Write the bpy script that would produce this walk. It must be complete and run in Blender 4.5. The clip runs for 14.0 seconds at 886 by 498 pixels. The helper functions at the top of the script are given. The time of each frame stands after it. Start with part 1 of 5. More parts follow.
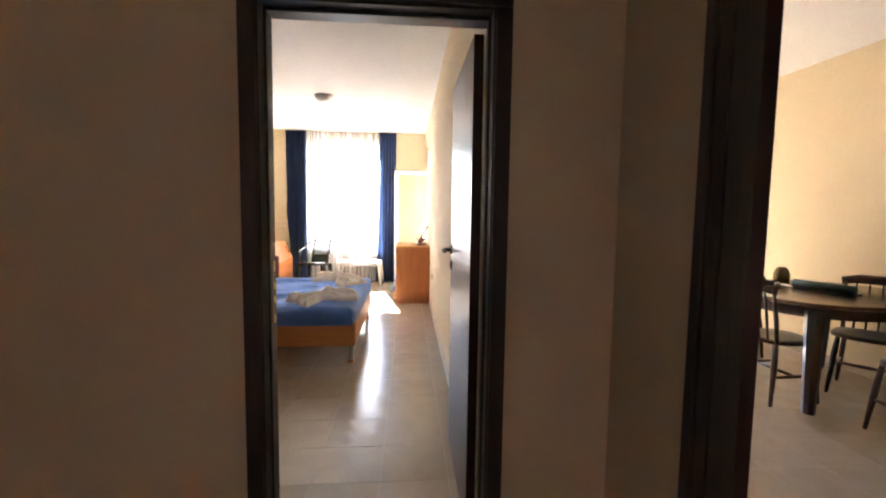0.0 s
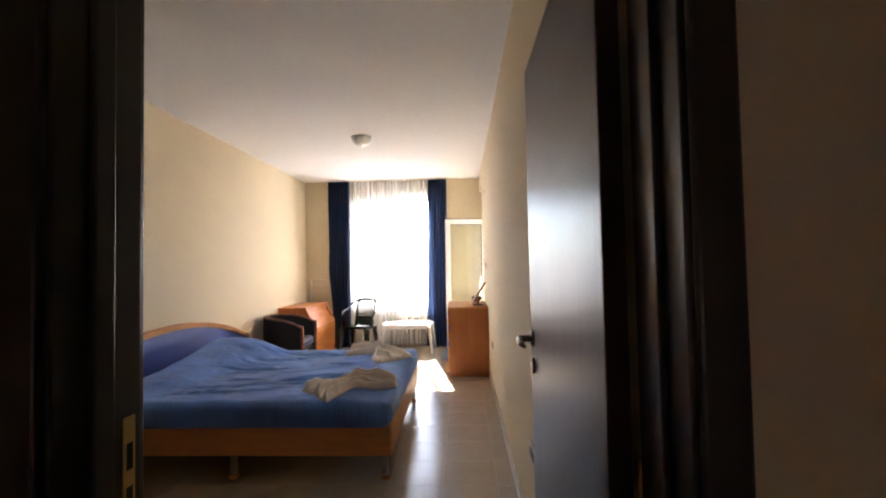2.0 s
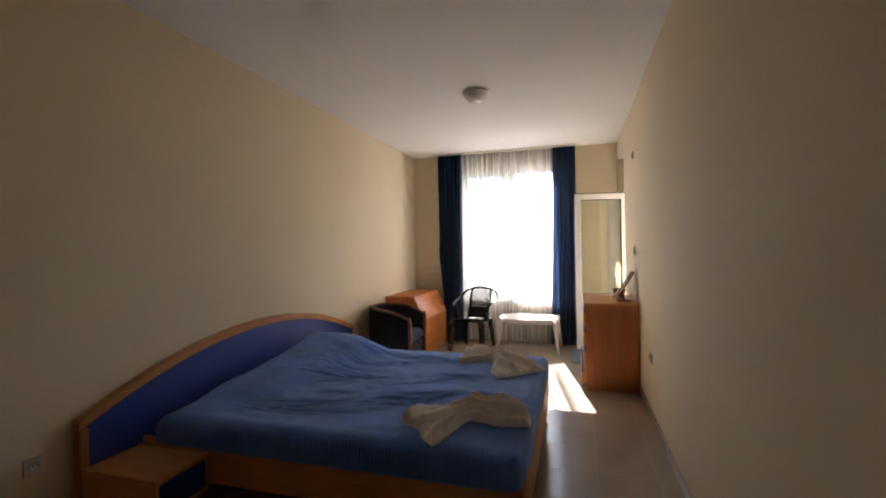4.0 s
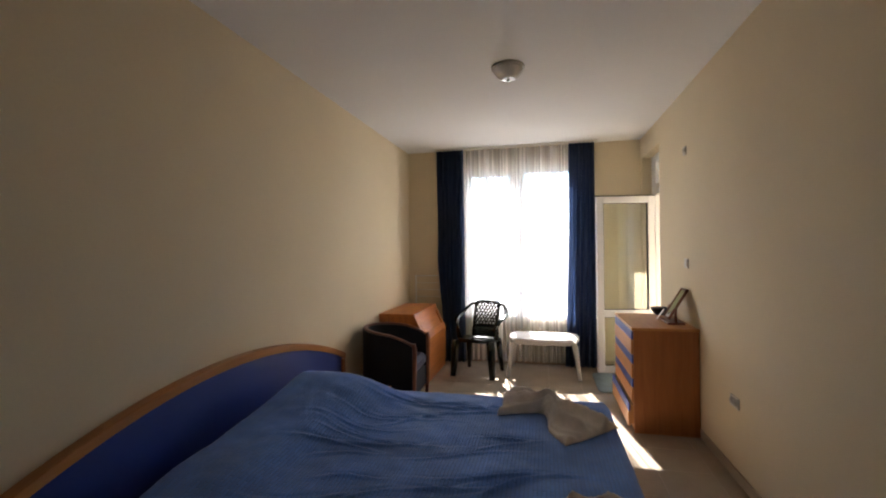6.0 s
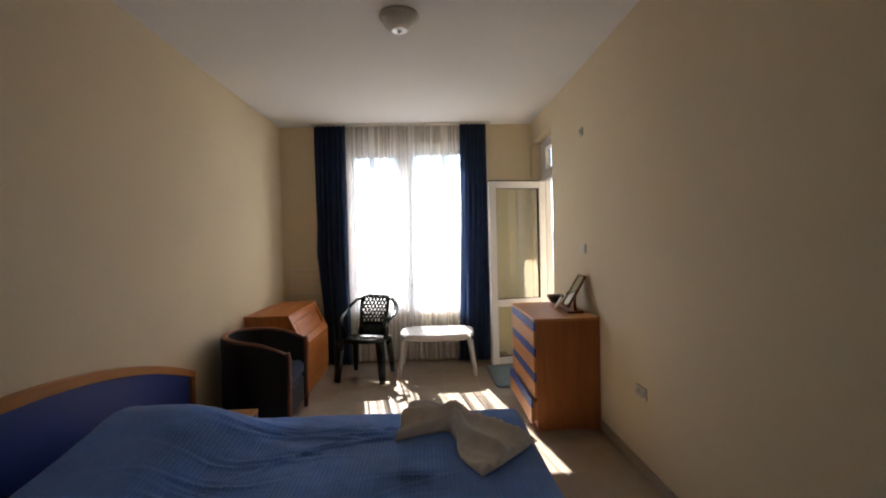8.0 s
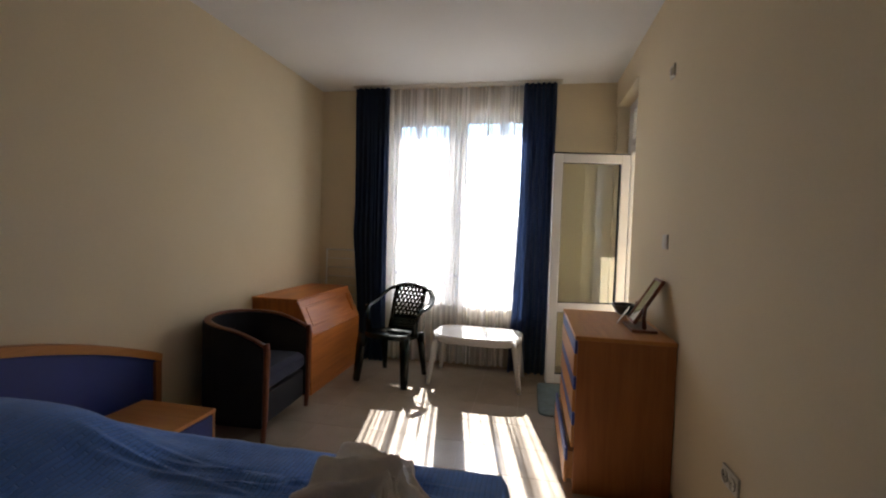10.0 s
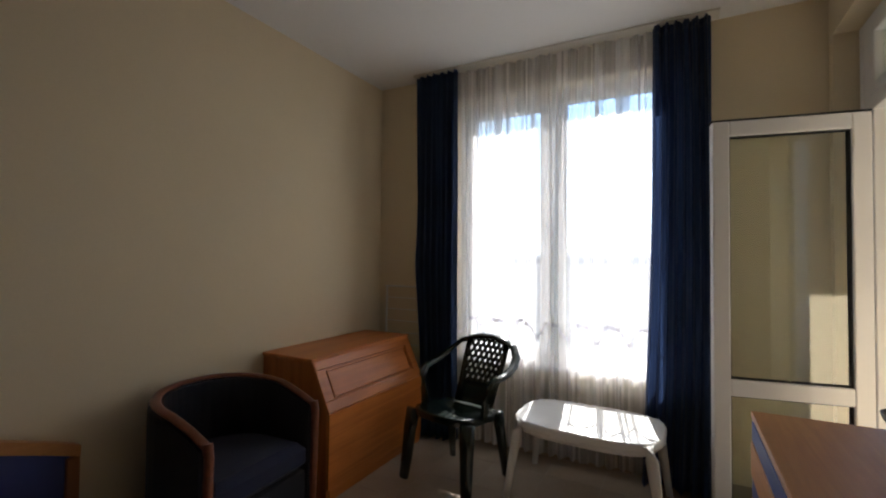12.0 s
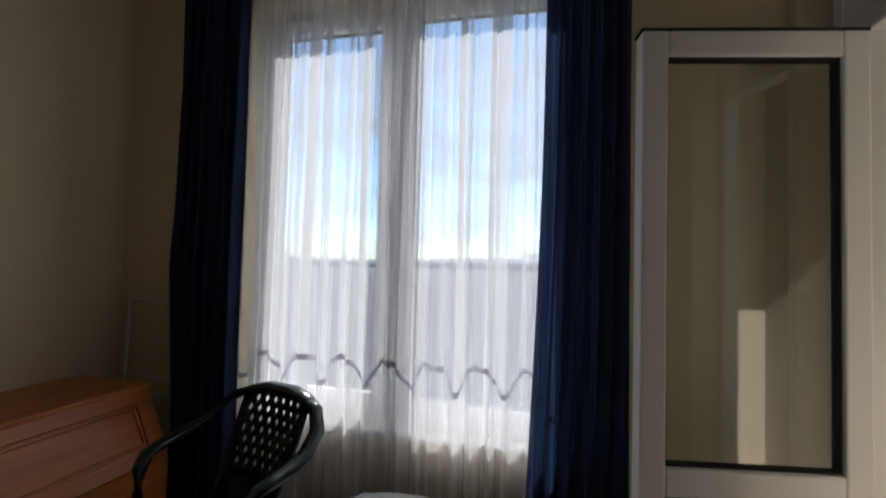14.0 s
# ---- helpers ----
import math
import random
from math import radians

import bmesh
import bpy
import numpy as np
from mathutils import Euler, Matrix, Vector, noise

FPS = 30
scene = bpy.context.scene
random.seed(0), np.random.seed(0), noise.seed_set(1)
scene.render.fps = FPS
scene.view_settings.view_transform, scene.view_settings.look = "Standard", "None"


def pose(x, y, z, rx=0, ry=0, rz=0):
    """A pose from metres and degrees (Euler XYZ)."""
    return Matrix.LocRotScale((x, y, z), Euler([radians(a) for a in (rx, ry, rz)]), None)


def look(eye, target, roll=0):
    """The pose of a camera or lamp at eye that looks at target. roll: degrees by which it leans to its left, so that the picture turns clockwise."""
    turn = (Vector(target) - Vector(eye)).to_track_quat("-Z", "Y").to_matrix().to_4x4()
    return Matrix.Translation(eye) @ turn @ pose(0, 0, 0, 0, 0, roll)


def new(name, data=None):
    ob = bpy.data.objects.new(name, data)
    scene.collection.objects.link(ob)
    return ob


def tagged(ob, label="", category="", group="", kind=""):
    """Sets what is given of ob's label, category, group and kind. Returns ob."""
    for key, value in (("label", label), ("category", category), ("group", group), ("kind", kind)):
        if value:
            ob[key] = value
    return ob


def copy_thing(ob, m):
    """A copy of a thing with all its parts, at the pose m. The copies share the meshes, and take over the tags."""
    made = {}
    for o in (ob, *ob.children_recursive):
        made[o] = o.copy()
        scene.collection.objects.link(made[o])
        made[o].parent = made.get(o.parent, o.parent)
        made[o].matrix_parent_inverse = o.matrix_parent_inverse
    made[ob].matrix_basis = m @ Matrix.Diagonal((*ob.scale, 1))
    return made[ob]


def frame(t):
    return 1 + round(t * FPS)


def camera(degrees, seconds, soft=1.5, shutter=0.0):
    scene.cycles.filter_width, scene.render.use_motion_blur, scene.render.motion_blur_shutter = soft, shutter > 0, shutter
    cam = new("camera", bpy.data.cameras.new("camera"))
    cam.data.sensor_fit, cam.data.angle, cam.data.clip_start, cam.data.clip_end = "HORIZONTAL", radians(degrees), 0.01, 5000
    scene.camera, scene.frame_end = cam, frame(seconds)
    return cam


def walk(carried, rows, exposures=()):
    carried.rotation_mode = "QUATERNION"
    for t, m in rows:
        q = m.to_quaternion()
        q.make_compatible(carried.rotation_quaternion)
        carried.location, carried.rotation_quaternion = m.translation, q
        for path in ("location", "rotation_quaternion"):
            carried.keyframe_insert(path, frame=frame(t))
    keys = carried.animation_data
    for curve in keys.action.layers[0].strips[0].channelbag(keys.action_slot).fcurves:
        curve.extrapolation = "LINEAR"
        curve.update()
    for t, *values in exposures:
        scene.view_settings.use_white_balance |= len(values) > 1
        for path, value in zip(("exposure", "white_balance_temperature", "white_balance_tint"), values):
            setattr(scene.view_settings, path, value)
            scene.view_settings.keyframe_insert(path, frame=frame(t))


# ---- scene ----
cam = camera(90.0, 14.0, soft=2.1)
PATH = [
    (0, (0.174, 0.443, 1.316), (0.334, 2.429, 1.151), 0.8),
    (0.5, (0.196, 0.668, 1.339), (0.471, 2.649, 1.307), -0.3),
    (1, (0.205, 0.852, 1.325), (0.305, 2.848, 1.252), -1.3),
    (1.5, (0.213, 1.127, 1.326), (0.109, 3.124, 1.289), 0.5),
    (2, (0.198, 1.442, 1.353), (0.112, 3.439, 1.418), -1.1),
    (2.5, (0.175, 1.705, 1.367), (0.017, 3.699, 1.378), -1.7),
    (3, (0.119, 1.938, 1.357), (-0.257, 3.902, 1.402), -0.6),
    (3.5, (0.033, 2.17, 1.361), (-0.439, 4.114, 1.374), -1.2),
    (4, (-0.048, 2.366, 1.364), (-0.625, 4.282, 1.363), -1.0),
    (6.5, (-0.774, 3.185, 1.457), (-1.093, 5.16, 1.46), -0.4),
    (7, (-0.831, 3.305, 1.438), (-0.756, 5.303, 1.43), -1.4),
    (9.5, (-0.387, 4.161, 1.375), (-0.354, 6.158, 1.29), -1.6),
    (10, (-0.238, 4.424, 1.339), (-0.622, 6.385, 1.258), 1.8),
    (10.5, (-0.177, 4.728, 1.341), (-0.779, 6.635, 1.287), -0.5),
    (11, (-0.153, 5.092, 1.329), (-0.915, 6.941, 1.315), -0.1),
    (11.5, (-0.136, 5.454, 1.338), (-1.104, 7.205, 1.32), 0.6),
    (12, (-0.196, 5.766, 1.328), (-1.145, 7.526, 1.377), 0.5),
    (12.5, (-0.219, 6.096, 1.346), (-1.235, 7.818, 1.39), -0.0),
    (13, (-0.249, 6.384, 1.335), (-1.202, 8.142, 1.363), 1.2),
    (13.5, (-0.311, 6.675, 1.313), (-0.981, 8.556, 1.414), 1.3),
    (14, (-0.319, 6.99, 1.312), (-0.79, 8.932, 1.389), 1.6),
]
walk(cam, [(t, look(eye, target, roll)) for t, eye, target, roll in PATH],
     exposures=[(0, 7.22, 6150, 15), (0.5, 7.02, 6150, 15), (1, 6.72, 6150, 15), (1.5, 6.42, 6180, 15), (2, 6.25, 6220, 15), (2.5, 6.08, 6260, 15), (3, 5.88, 6320, 15), (4, 5.2, 6340, 15), (6.5, 4.85, 6300, 13), (9.5, 4.17, 6240, 13), (11, 3.95, 6170, 11), (12.5, 3.32, 6060, 11), (13, 3.15, 6000, 11), (13.5, 2.92, 5950, 11), (14, 2.48, 5850, 11)])
# ---- world, sun, distance ----
SUN_DIR = Vector((0.172, -1.0, -0.885)).normalized()
world = bpy.data.worlds.new("world")
scene.world = world
world.use_nodes = True
wn, wl = world.node_tree.nodes, world.node_tree.links
wn.clear()
sky = wn.new("ShaderNodeTexSky")
sky.sky_type = "NISHITA"
sky.sun_disc = False
sky.sun_elevation = math.asin(-SUN_DIR.z)
sky.sun_rotation = math.atan2(-SUN_DIR.x, -SUN_DIR.y)
sky.dust_density, sky.altitude = 0.25, 1500
wco = wn.new("ShaderNodeTexCoord")
wmap = wn.new("ShaderNodeMapping")
wmap.inputs["Scale"].default_value = (2.2, 2.2, 7.0)
cloud = wn.new("ShaderNodeTexNoise")
cloud.inputs["Scale"].default_value = 2.3
cloud.inputs["Detail"].default_value = 5
cramp = wn.new("ShaderNodeValToRGB")
cramp.color_ramp.elements[0].position = 0.40
cramp.color_ramp.elements[1].position = 0.74
cmix = wn.new("ShaderNodeMixRGB")
cmix.inputs["Color2"].default_value = (2.45, 2.62, 2.92, 1)
background = wn.new("ShaderNodeBackground")
background.inputs["Strength"].default_value = 0.05
wout = wn.new("ShaderNodeOutputWorld")
wl.new(wco.outputs["Generated"], wmap.inputs["Vector"])
wl.new(wmap.outputs["Vector"], cloud.inputs["Vector"])
wl.new(cloud.outputs["Fac"], cramp.inputs["Fac"])
wl.new(cramp.outputs["Color"], cmix.inputs["Fac"])
wl.new(sky.outputs["Color"], cmix.inputs["Color1"])
wl.new(cmix.outputs["Color"], background.inputs["Color"])
wl.new(background.outputs["Background"], wout.inputs["Surface"])

sun_data = bpy.data.lights.new("sun", "SUN")
sun_data.energy = 2.1
sun_data.angle = radians(0.53)
sun_data.color = (1.0, 0.95, 0.87)
sun = new("sun", sun_data)
sun.matrix_basis = Matrix.Translation((-2, 14, 12)) @ SUN_DIR.to_track_quat("-Z", "Y").to_matrix().to_4x4()


# ---- materials ----
def shader(name):
    m = bpy.data.materials.new(name)
    m.use_nodes = True
    return m, m.node_tree.nodes, m.node_tree.links, m.node_tree.nodes["Principled BSDF"]


def rgba(c, k=1.0):
    return (c[0] * k, c[1] * k, c[2] * k, 1)


def surface(name, colour, rough=0.5, var=0.12, scale=3.0, fine=60.0, bump=0.1, metal=0.0, stretch=(1, 1, 1), spec=0.5, per_object=0.0, sheen=0.0, translucent=0.0):
    """Paint, plaster, plastic, cloth or metal: broad uneven patches, fine grain, slight relief."""
    m, n, l, p = shader(name)
    co = n.new("ShaderNodeTexCoord")
    mp = n.new("ShaderNodeMapping")
    mp.inputs["Scale"].default_value = stretch
    l.new(co.outputs["Object"], mp.inputs["Vector"])
    broad = n.new("ShaderNodeTexNoise")
    broad.inputs["Scale"].default_value, broad.inputs["Detail"].default_value = scale, 5
    grain = n.new("ShaderNodeTexNoise")
    grain.inputs["Scale"].default_value, grain.inputs["Detail"].default_value = fine, 4
    l.new(mp.outputs["Vector"], broad.inputs["Vector"])
    l.new(mp.outputs["Vector"], grain.inputs["Vector"])
    add = n.new("ShaderNodeMath")
    add.operation = "MULTIPLY_ADD"
    add.inputs[1].default_value = 0.35
    l.new(grain.outputs["Fac"], add.inputs[0])
    l.new(broad.outputs["Fac"], add.inputs[2])
    level = add
    if per_object:
        info = n.new("ShaderNodeObjectInfo")
        more = n.new("ShaderNodeMath")
        more.operation = "MULTIPLY_ADD"
        more.inputs[1].default_value = per_object
        l.new(info.outputs["Random"], more.inputs[0])
        l.new(add.outputs[0], more.inputs[2])
        level = more
    ramp = n.new("ShaderNodeValToRGB")
    ramp.color_ramp.elements[0].position, ramp.color_ramp.elements[1].position = 0.35, 1.0 + per_object * 0.5
    ramp.color_ramp.elements[0].color, ramp.color_ramp.elements[1].color = rgba(colour, 1 - var), rgba(colour, 1 + var)
    l.new(level.outputs[0], ramp.inputs["Fac"])
    l.new(ramp.outputs["Color"], p.inputs["Base Color"])
    p.inputs["Metallic"].default_value = metal
    p.inputs["Specular IOR Level"].default_value = spec
    p.inputs["Sheen Weight"].default_value = sheen
    rr = n.new("ShaderNodeMapRange")
    rr.inputs["To Min"].default_value, rr.inputs["To Max"].default_value = max(0.02, rough - 0.08), min(1, rough + 0.08)
    l.new(broad.outputs["Fac"], rr.inputs["Value"])
    l.new(rr.outputs["Result"], p.inputs["Roughness"])
    if bump:
        b = n.new("ShaderNodeBump")
        b.inputs["Strength"].default_value, b.inputs["Distance"].default_value = bump, 0.004
        l.new(add.outputs[0], b.inputs["Height"])
        l.new(b.outputs["Normal"], p.inputs["Normal"])
    if translucent:
        tr = n.new("ShaderNodeBsdfTranslucent")
        l.new(ramp.outputs["Color"], tr.inputs["Color"])
        mix = n.new("ShaderNodeMixShader")
        mix.inputs["Fac"].default_value = translucent
        out = n["Material Output"]
        l.new(p.outputs["BSDF"], mix.inputs[1])
        l.new(tr.outputs["BSDF"], mix.inputs[2])
        l.new(mix.outputs["Shader"], out.inputs["Surface"])
    return m


def wood(name, light, dark, rough=0.4, along="Y", scale=1.0, knots=0.0, coat=0.0, bump=0.08):
    """Wood with a grain that runs along one axis, broad tone changes and knots where the boards have them."""
    m, n, l, p = shader(name)
    co = n.new("ShaderNodeTexCoord")
    mp = n.new("ShaderNodeMapping")
    k = {"X": (1.2, 18, 18), "Y": (18, 1.2, 18), "Z": (18, 18, 1.2)}[along]
    mp.inputs["Scale"].default_value = [v * scale for v in k]
    l.new(co.outputs["Object"], mp.inputs["Vector"])
    g = n.new("ShaderNodeTexNoise")
    g.inputs["Scale"].default_value, g.inputs["Detail"].default_value, g.inputs["Distortion"].default_value = 2.2, 6, 0.8
    l.new(mp.outputs["Vector"], g.inputs["Vector"])
    broad = n.new("ShaderNodeTexNoise")
    broad.inputs["Scale"].default_value, broad.inputs["Detail"].default_value = 2.5, 3
    l.new(co.outputs["Object"], broad.inputs["Vector"])
    add = n.new("ShaderNodeMath")
    add.operation = "MULTIPLY_ADD"
    add.inputs[1].default_value = 0.6
    l.new(broad.outputs["Fac"], add.inputs[0])
    l.new(g.outputs["Fac"], add.inputs[2])
    ramp = n.new("ShaderNodeValToRGB")
    ramp.color_ramp.elements[0].position, ramp.color_ramp.elements[1].position = 0.5, 1.05
    ramp.color_ramp.elements[0].color, ramp.color_ramp.elements[1].color = rgba(dark), rgba(light)
    l.new(add.outputs[0], ramp.inputs["Fac"])
    colour = ramp.outputs["Color"]
    if knots:
        vo = n.new("ShaderNodeTexVoronoi")
        vo.inputs["Scale"].default_value = 4.2
        kr = n.new("ShaderNodeValToRGB")
        kr.color_ramp.elements[0].position, kr.color_ramp.elements[1].position = 0.04, 0.13
        kr.color_ramp.elements[0].color, kr.color_ramp.elements[1].color = (1 - knots * 0.75, 1 - knots, 1 - knots, 1), (1, 1, 1, 1)
        l.new(co.outputs["Object"], vo.inputs["Vector"])
        l.new(vo.outputs["Distance"], kr.inputs["Fac"])
        mul = n.new("ShaderNodeMixRGB")
        mul.blend_type = "MULTIPLY"
        mul.inputs["Fac"].default_value = 1.0
        l.new(colour, mul.inputs["Color1"])
        l.new(kr.outputs["Color"], mul.inputs["Color2"])
        colour = mul.outputs["Color"]
    l.new(colour, p.inputs["Base Color"])
    p.inputs["Roughness"].default_value = rough
    p.inputs["Coat Weight"].default_value = coat
    p.inputs["Coat Roughness"].default_value = 0.25
    b = n.new("ShaderNodeBump")
    b.inputs["Strength"].default_value, b.inputs["Distance"].default_value = bump, 0.002
    l.new(g.outputs["Fac"], b.inputs["Height"])
    l.new(b.outputs["Normal"], p.inputs["Normal"])
    return m


def pane_glass(name, gloss=0.045):
    m, n, l, p = shader(name)
    n.remove(p)
    tr = n.new("ShaderNodeBsdfTransparent")
    tr.inputs["Color"].default_value = (0.93, 0.96, 0.94, 1)
    gl = n.new("ShaderNodeBsdfGlossy")
    gl.inputs["Roughness"].default_value = 0.01
    lw = n.new("ShaderNodeLayerWeight")
    lw.inputs["Blend"].default_value = 0.5
    po = n.new("ShaderNodeMath")
    po.operation = "POWER"
    po.inputs[1].default_value = 4.0
    l.new(lw.outputs["Facing"], po.inputs[0])
    fr = n.new("ShaderNodeMapRange")
    fr.inputs["To Min"].default_value, fr.inputs["To Max"].default_value = gloss, 0.9
    l.new(po.outputs[0], fr.inputs["Value"])
    mix = n.new("ShaderNodeMixShader")
    l.new(fr.outputs["Result"], mix.inputs["Fac"])
    l.new(tr.outputs["BSDF"], mix.inputs[1])
    l.new(gl.outputs["BSDF"], mix.inputs[2])
    l.new(mix.outputs["Shader"], n["Material Output"].inputs["Surface"])
    return m


def sheer_cloth(name, colour, clear):
    """Open-weave voile: part hole, part thread; the slanting flanks of the gathers let less through than the crests."""
    m, n, l, p = shader(name)
    n.remove(p)
    geo = n.new("ShaderNodeNewGeometry")
    sep = n.new("ShaderNodeSeparateXYZ")
    l.new(geo.outputs["Normal"], sep.inputs[0])
    ab = n.new("ShaderNodeMath")
    ab.operation = "ABSOLUTE"
    l.new(sep.outputs["Y"], ab.inputs[0])
    lim = n.new("ShaderNodeMath")
    lim.operation = "MAXIMUM"
    lim.inputs[1].default_value = 0.16
    l.new(ab.outputs[0], lim.inputs[0])
    inv = n.new("ShaderNodeMath")
    inv.operation = "DIVIDE"
    inv.inputs[0].default_value = 1.0
    l.new(lim.outputs[0], inv.inputs[1])
    co = n.new("ShaderNodeTexCoord")
    mp = n.new("ShaderNodeMapping")
    mp.inputs["Scale"].default_value = (26, 0.0, 0.2)
    l.new(co.outputs["Object"], mp.inputs["Vector"])
    g = n.new("ShaderNodeTexNoise")
    g.inputs["Scale"].default_value, g.inputs["Detail"].default_value = 1.0, 1.0
    l.new(mp.outputs["Vector"], g.inputs["Vector"])
    layers = n.new("ShaderNodeMapRange")
    layers.inputs["From Min"].default_value, layers.inputs["From Max"].default_value = 0.55, 0.62
    layers.inputs["To Min"].default_value, layers.inputs["To Max"].default_value = 1.0, 3.0
    l.new(g.outputs["Fac"], layers.inputs["Value"])
    depth = n.new("ShaderNodeMath")
    depth.operation = "MULTIPLY"
    l.new(inv.outputs[0], depth.inputs[0])
    l.new(layers.outputs["Result"], depth.inputs[1])
    passed = n.new("ShaderNodeMath")
    passed.operation = "POWER"
    passed.inputs[0].default_value = clear
    l.new(depth.outputs[0], passed.inputs[1])
    rr = n.new("ShaderNodeMath")
    rr.operation = "SUBTRACT"
    rr.inputs[0].default_value = 1.0
    l.new(passed.outputs[0], rr.inputs[1])
    tr = n.new("ShaderNodeBsdfTransparent")
    tl = n.new("ShaderNodeBsdfTranslucent")
    tl.inputs["Color"].default_value = rgba(colour, 1.22)
    df = n.new("ShaderNodeBsdfDiffuse")
    df.inputs["Color"].default_value = rgba(colour, 1.56)
    a = n.new("ShaderNodeMixShader")
    a.inputs["Fac"].default_value = 0.76
    l.new(tl.outputs["BSDF"], a.inputs[1])
    l.new(df.outputs["BSDF"], a.inputs[2])
    mix = n.new("ShaderNodeMixShader")
    l.new(rr.outputs[0], mix.inputs["Fac"])
    l.new(tr.outputs["BSDF"], mix.inputs[1])
    l.new(a.outputs["Shader"], mix.inputs[2])
    l.new(mix.outputs["Shader"], n["Material Output"].inputs["Surface"])
    return m


def quilt_cloth(name, colour):
    m = surface(name, colour, rough=0.85, var=0.25, scale=4, fine=260, bump=0.25, sheen=0.25)
    n, l = m.node_tree.nodes, m.node_tree.links
    p = n["Principled BSDF"]
    co = n.new("ShaderNodeTexCoord")
    sep, com = n.new("ShaderNodeSeparateXYZ"), n.new("ShaderNodeCombineXYZ")
    l.new(co.outputs["Object"], sep.inputs[0])
    l.new(sep.outputs["Y"], com.inputs["X"])
    l.new(sep.outputs["X"], com.inputs["Y"])
    stitch = n.new("ShaderNodeTexBrick")
    stitch.inputs["Scale"].default_value = 1.0
    stitch.inputs["Brick Width"].default_value, stitch.inputs["Row Height"].default_value = 0.060, 0.017
    stitch.inputs["Mortar Size"].default_value, stitch.inputs["Mortar Smooth"].default_value = 0.0034, 0.9
    stitch.inputs["Color1"].default_value, stitch.inputs["Color2"].default_value = (1.08, 1.08, 1.06, 1), (0.92, 0.92, 0.94, 1)
    stitch.inputs["Mortar"].default_value = (0.74, 0.74, 0.78, 1)
    l.new(com.outputs[0], stitch.inputs["Vector"])
    mul = n.new("ShaderNodeMixRGB")
    mul.blend_type = "MULTIPLY"
    mul.inputs["Fac"].default_value = 0.8
    ramp = next(x for x in n if x.type == "VALTORGB")
    l.new(ramp.outputs["Color"], mul.inputs["Color1"])
    l.new(stitch.outputs["Color"], mul.inputs["Color2"])
    l.new(mul.outputs["Color"], p.inputs["Base Color"])
    b = n.new("ShaderNodeBump")
    b.invert = True
    b.inputs["Strength"].default_value, b.inputs["Distance"].default_value = 0.5, 0.004
    l.new(stitch.outputs["Fac"], b.inputs["Height"])
    old = next(x for x in n if x.type == "BUMP" and x != b)
    l.new(old.outputs["Normal"], b.inputs["Normal"])
    l.new(b.outputs["Normal"], p.inputs["Normal"])
    return m


M_WALL = surface("cream_wall_paint", (0.75, 0.635, 0.44), rough=0.85, var=0.05, scale=1.2, fine=90, bump=0.10, spec=0.2)
M_CEIL = surface("white_ceiling_paint", (0.80, 0.785, 0.76), rough=0.9, var=0.03, scale=1.0, fine=90, bump=0.06, spec=0.2)
M_TILE = surface("beige_floor_tile", (0.37, 0.303, 0.232), rough=0.22, var=0.10, scale=6, fine=45, bump=0.012, per_object=0.25)
M_GROUT = surface("tile_grout", (0.42, 0.35, 0.27), rough=0.9, var=0.15, scale=8, fine=90, bump=0.2)
M_SKIRT = surface("tile_skirting", (0.42, 0.33, 0.235), rough=0.3, var=0.12, scale=6, fine=60, bump=0.03)
M_WENGE = wood("dark_wenge_veneer", (0.056, 0.021, 0.012), (0.024, 0.009, 0.005), rough=0.36, along="Z", bump=0.05)
M_WENGE.node_tree.nodes["Principled BSDF"].inputs["Specular IOR Level"].default_value = 0.34
M_FRAME = wood("dark_door_frame_wood", (0.035, 0.018, 0.012), (0.017, 0.009, 0.006), rough=0.40, along="Z", bump=0.05)
M_PVC = surface("white_window_plastic", (0.80, 0.79, 0.78), rough=0.3, var=0.03, scale=2, fine=40, bump=0.0)
M_GASKET = surface("black_rubber_gasket", (0.015, 0.015, 0.014), rough=0.7, var=0.1, bump=0.0)
M_GLASS = pane_glass("window_glass")
M_GLASS2 = pane_glass("double_glazing", 0.07)
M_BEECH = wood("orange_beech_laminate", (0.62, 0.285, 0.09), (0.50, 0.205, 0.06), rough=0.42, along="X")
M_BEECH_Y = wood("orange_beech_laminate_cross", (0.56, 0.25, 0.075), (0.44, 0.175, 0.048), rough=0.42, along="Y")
# same laminate, darker and redder: shade of the chest's side put into the colour
M_BEECH_Z = wood("orange_beech_laminate_upright_shaded", (0.40, 0.150, 0.048), (0.29, 0.100, 0.031), rough=0.42, along="Z")
M_BLUE = surface("blue_laminate", (0.028, 0.055, 0.26), rough=0.45, var=0.1, scale=3, fine=80, bump=0.03)
M_QUILT = quilt_cloth("blue_quilted_bedspread", (0.100, 0.245, 0.68))
M_TOWEL = surface("white_terry_towel", (0.88, 0.81, 0.74), rough=0.95, var=0.15, scale=18, fine=420, bump=0.7, sheen=0.4)
M_NAVY = surface("navy_upholstery", (0.004, 0.0048, 0.011), rough=0.9, var=0.3, scale=10, fine=300, bump=0.4, sheen=0.04)
M_SEATBLUE = surface("blue_seat_fabric", (0.009, 0.013, 0.042), rough=0.9, var=0.25, scale=10, fine=300, bump=0.4, sheen=0.1)
M_REDWOOD = wood("reddish_bent_wood", (0.23, 0.070, 0.032), (0.14, 0.040, 0.017), rough=0.35, along="X")
M_PINE = wood("lacquered_knotty_pine", (0.60, 0.205, 0.042), (0.38, 0.108, 0.019), rough=0.40, along="Y", scale=0.7, knots=0.7, coat=0.08)
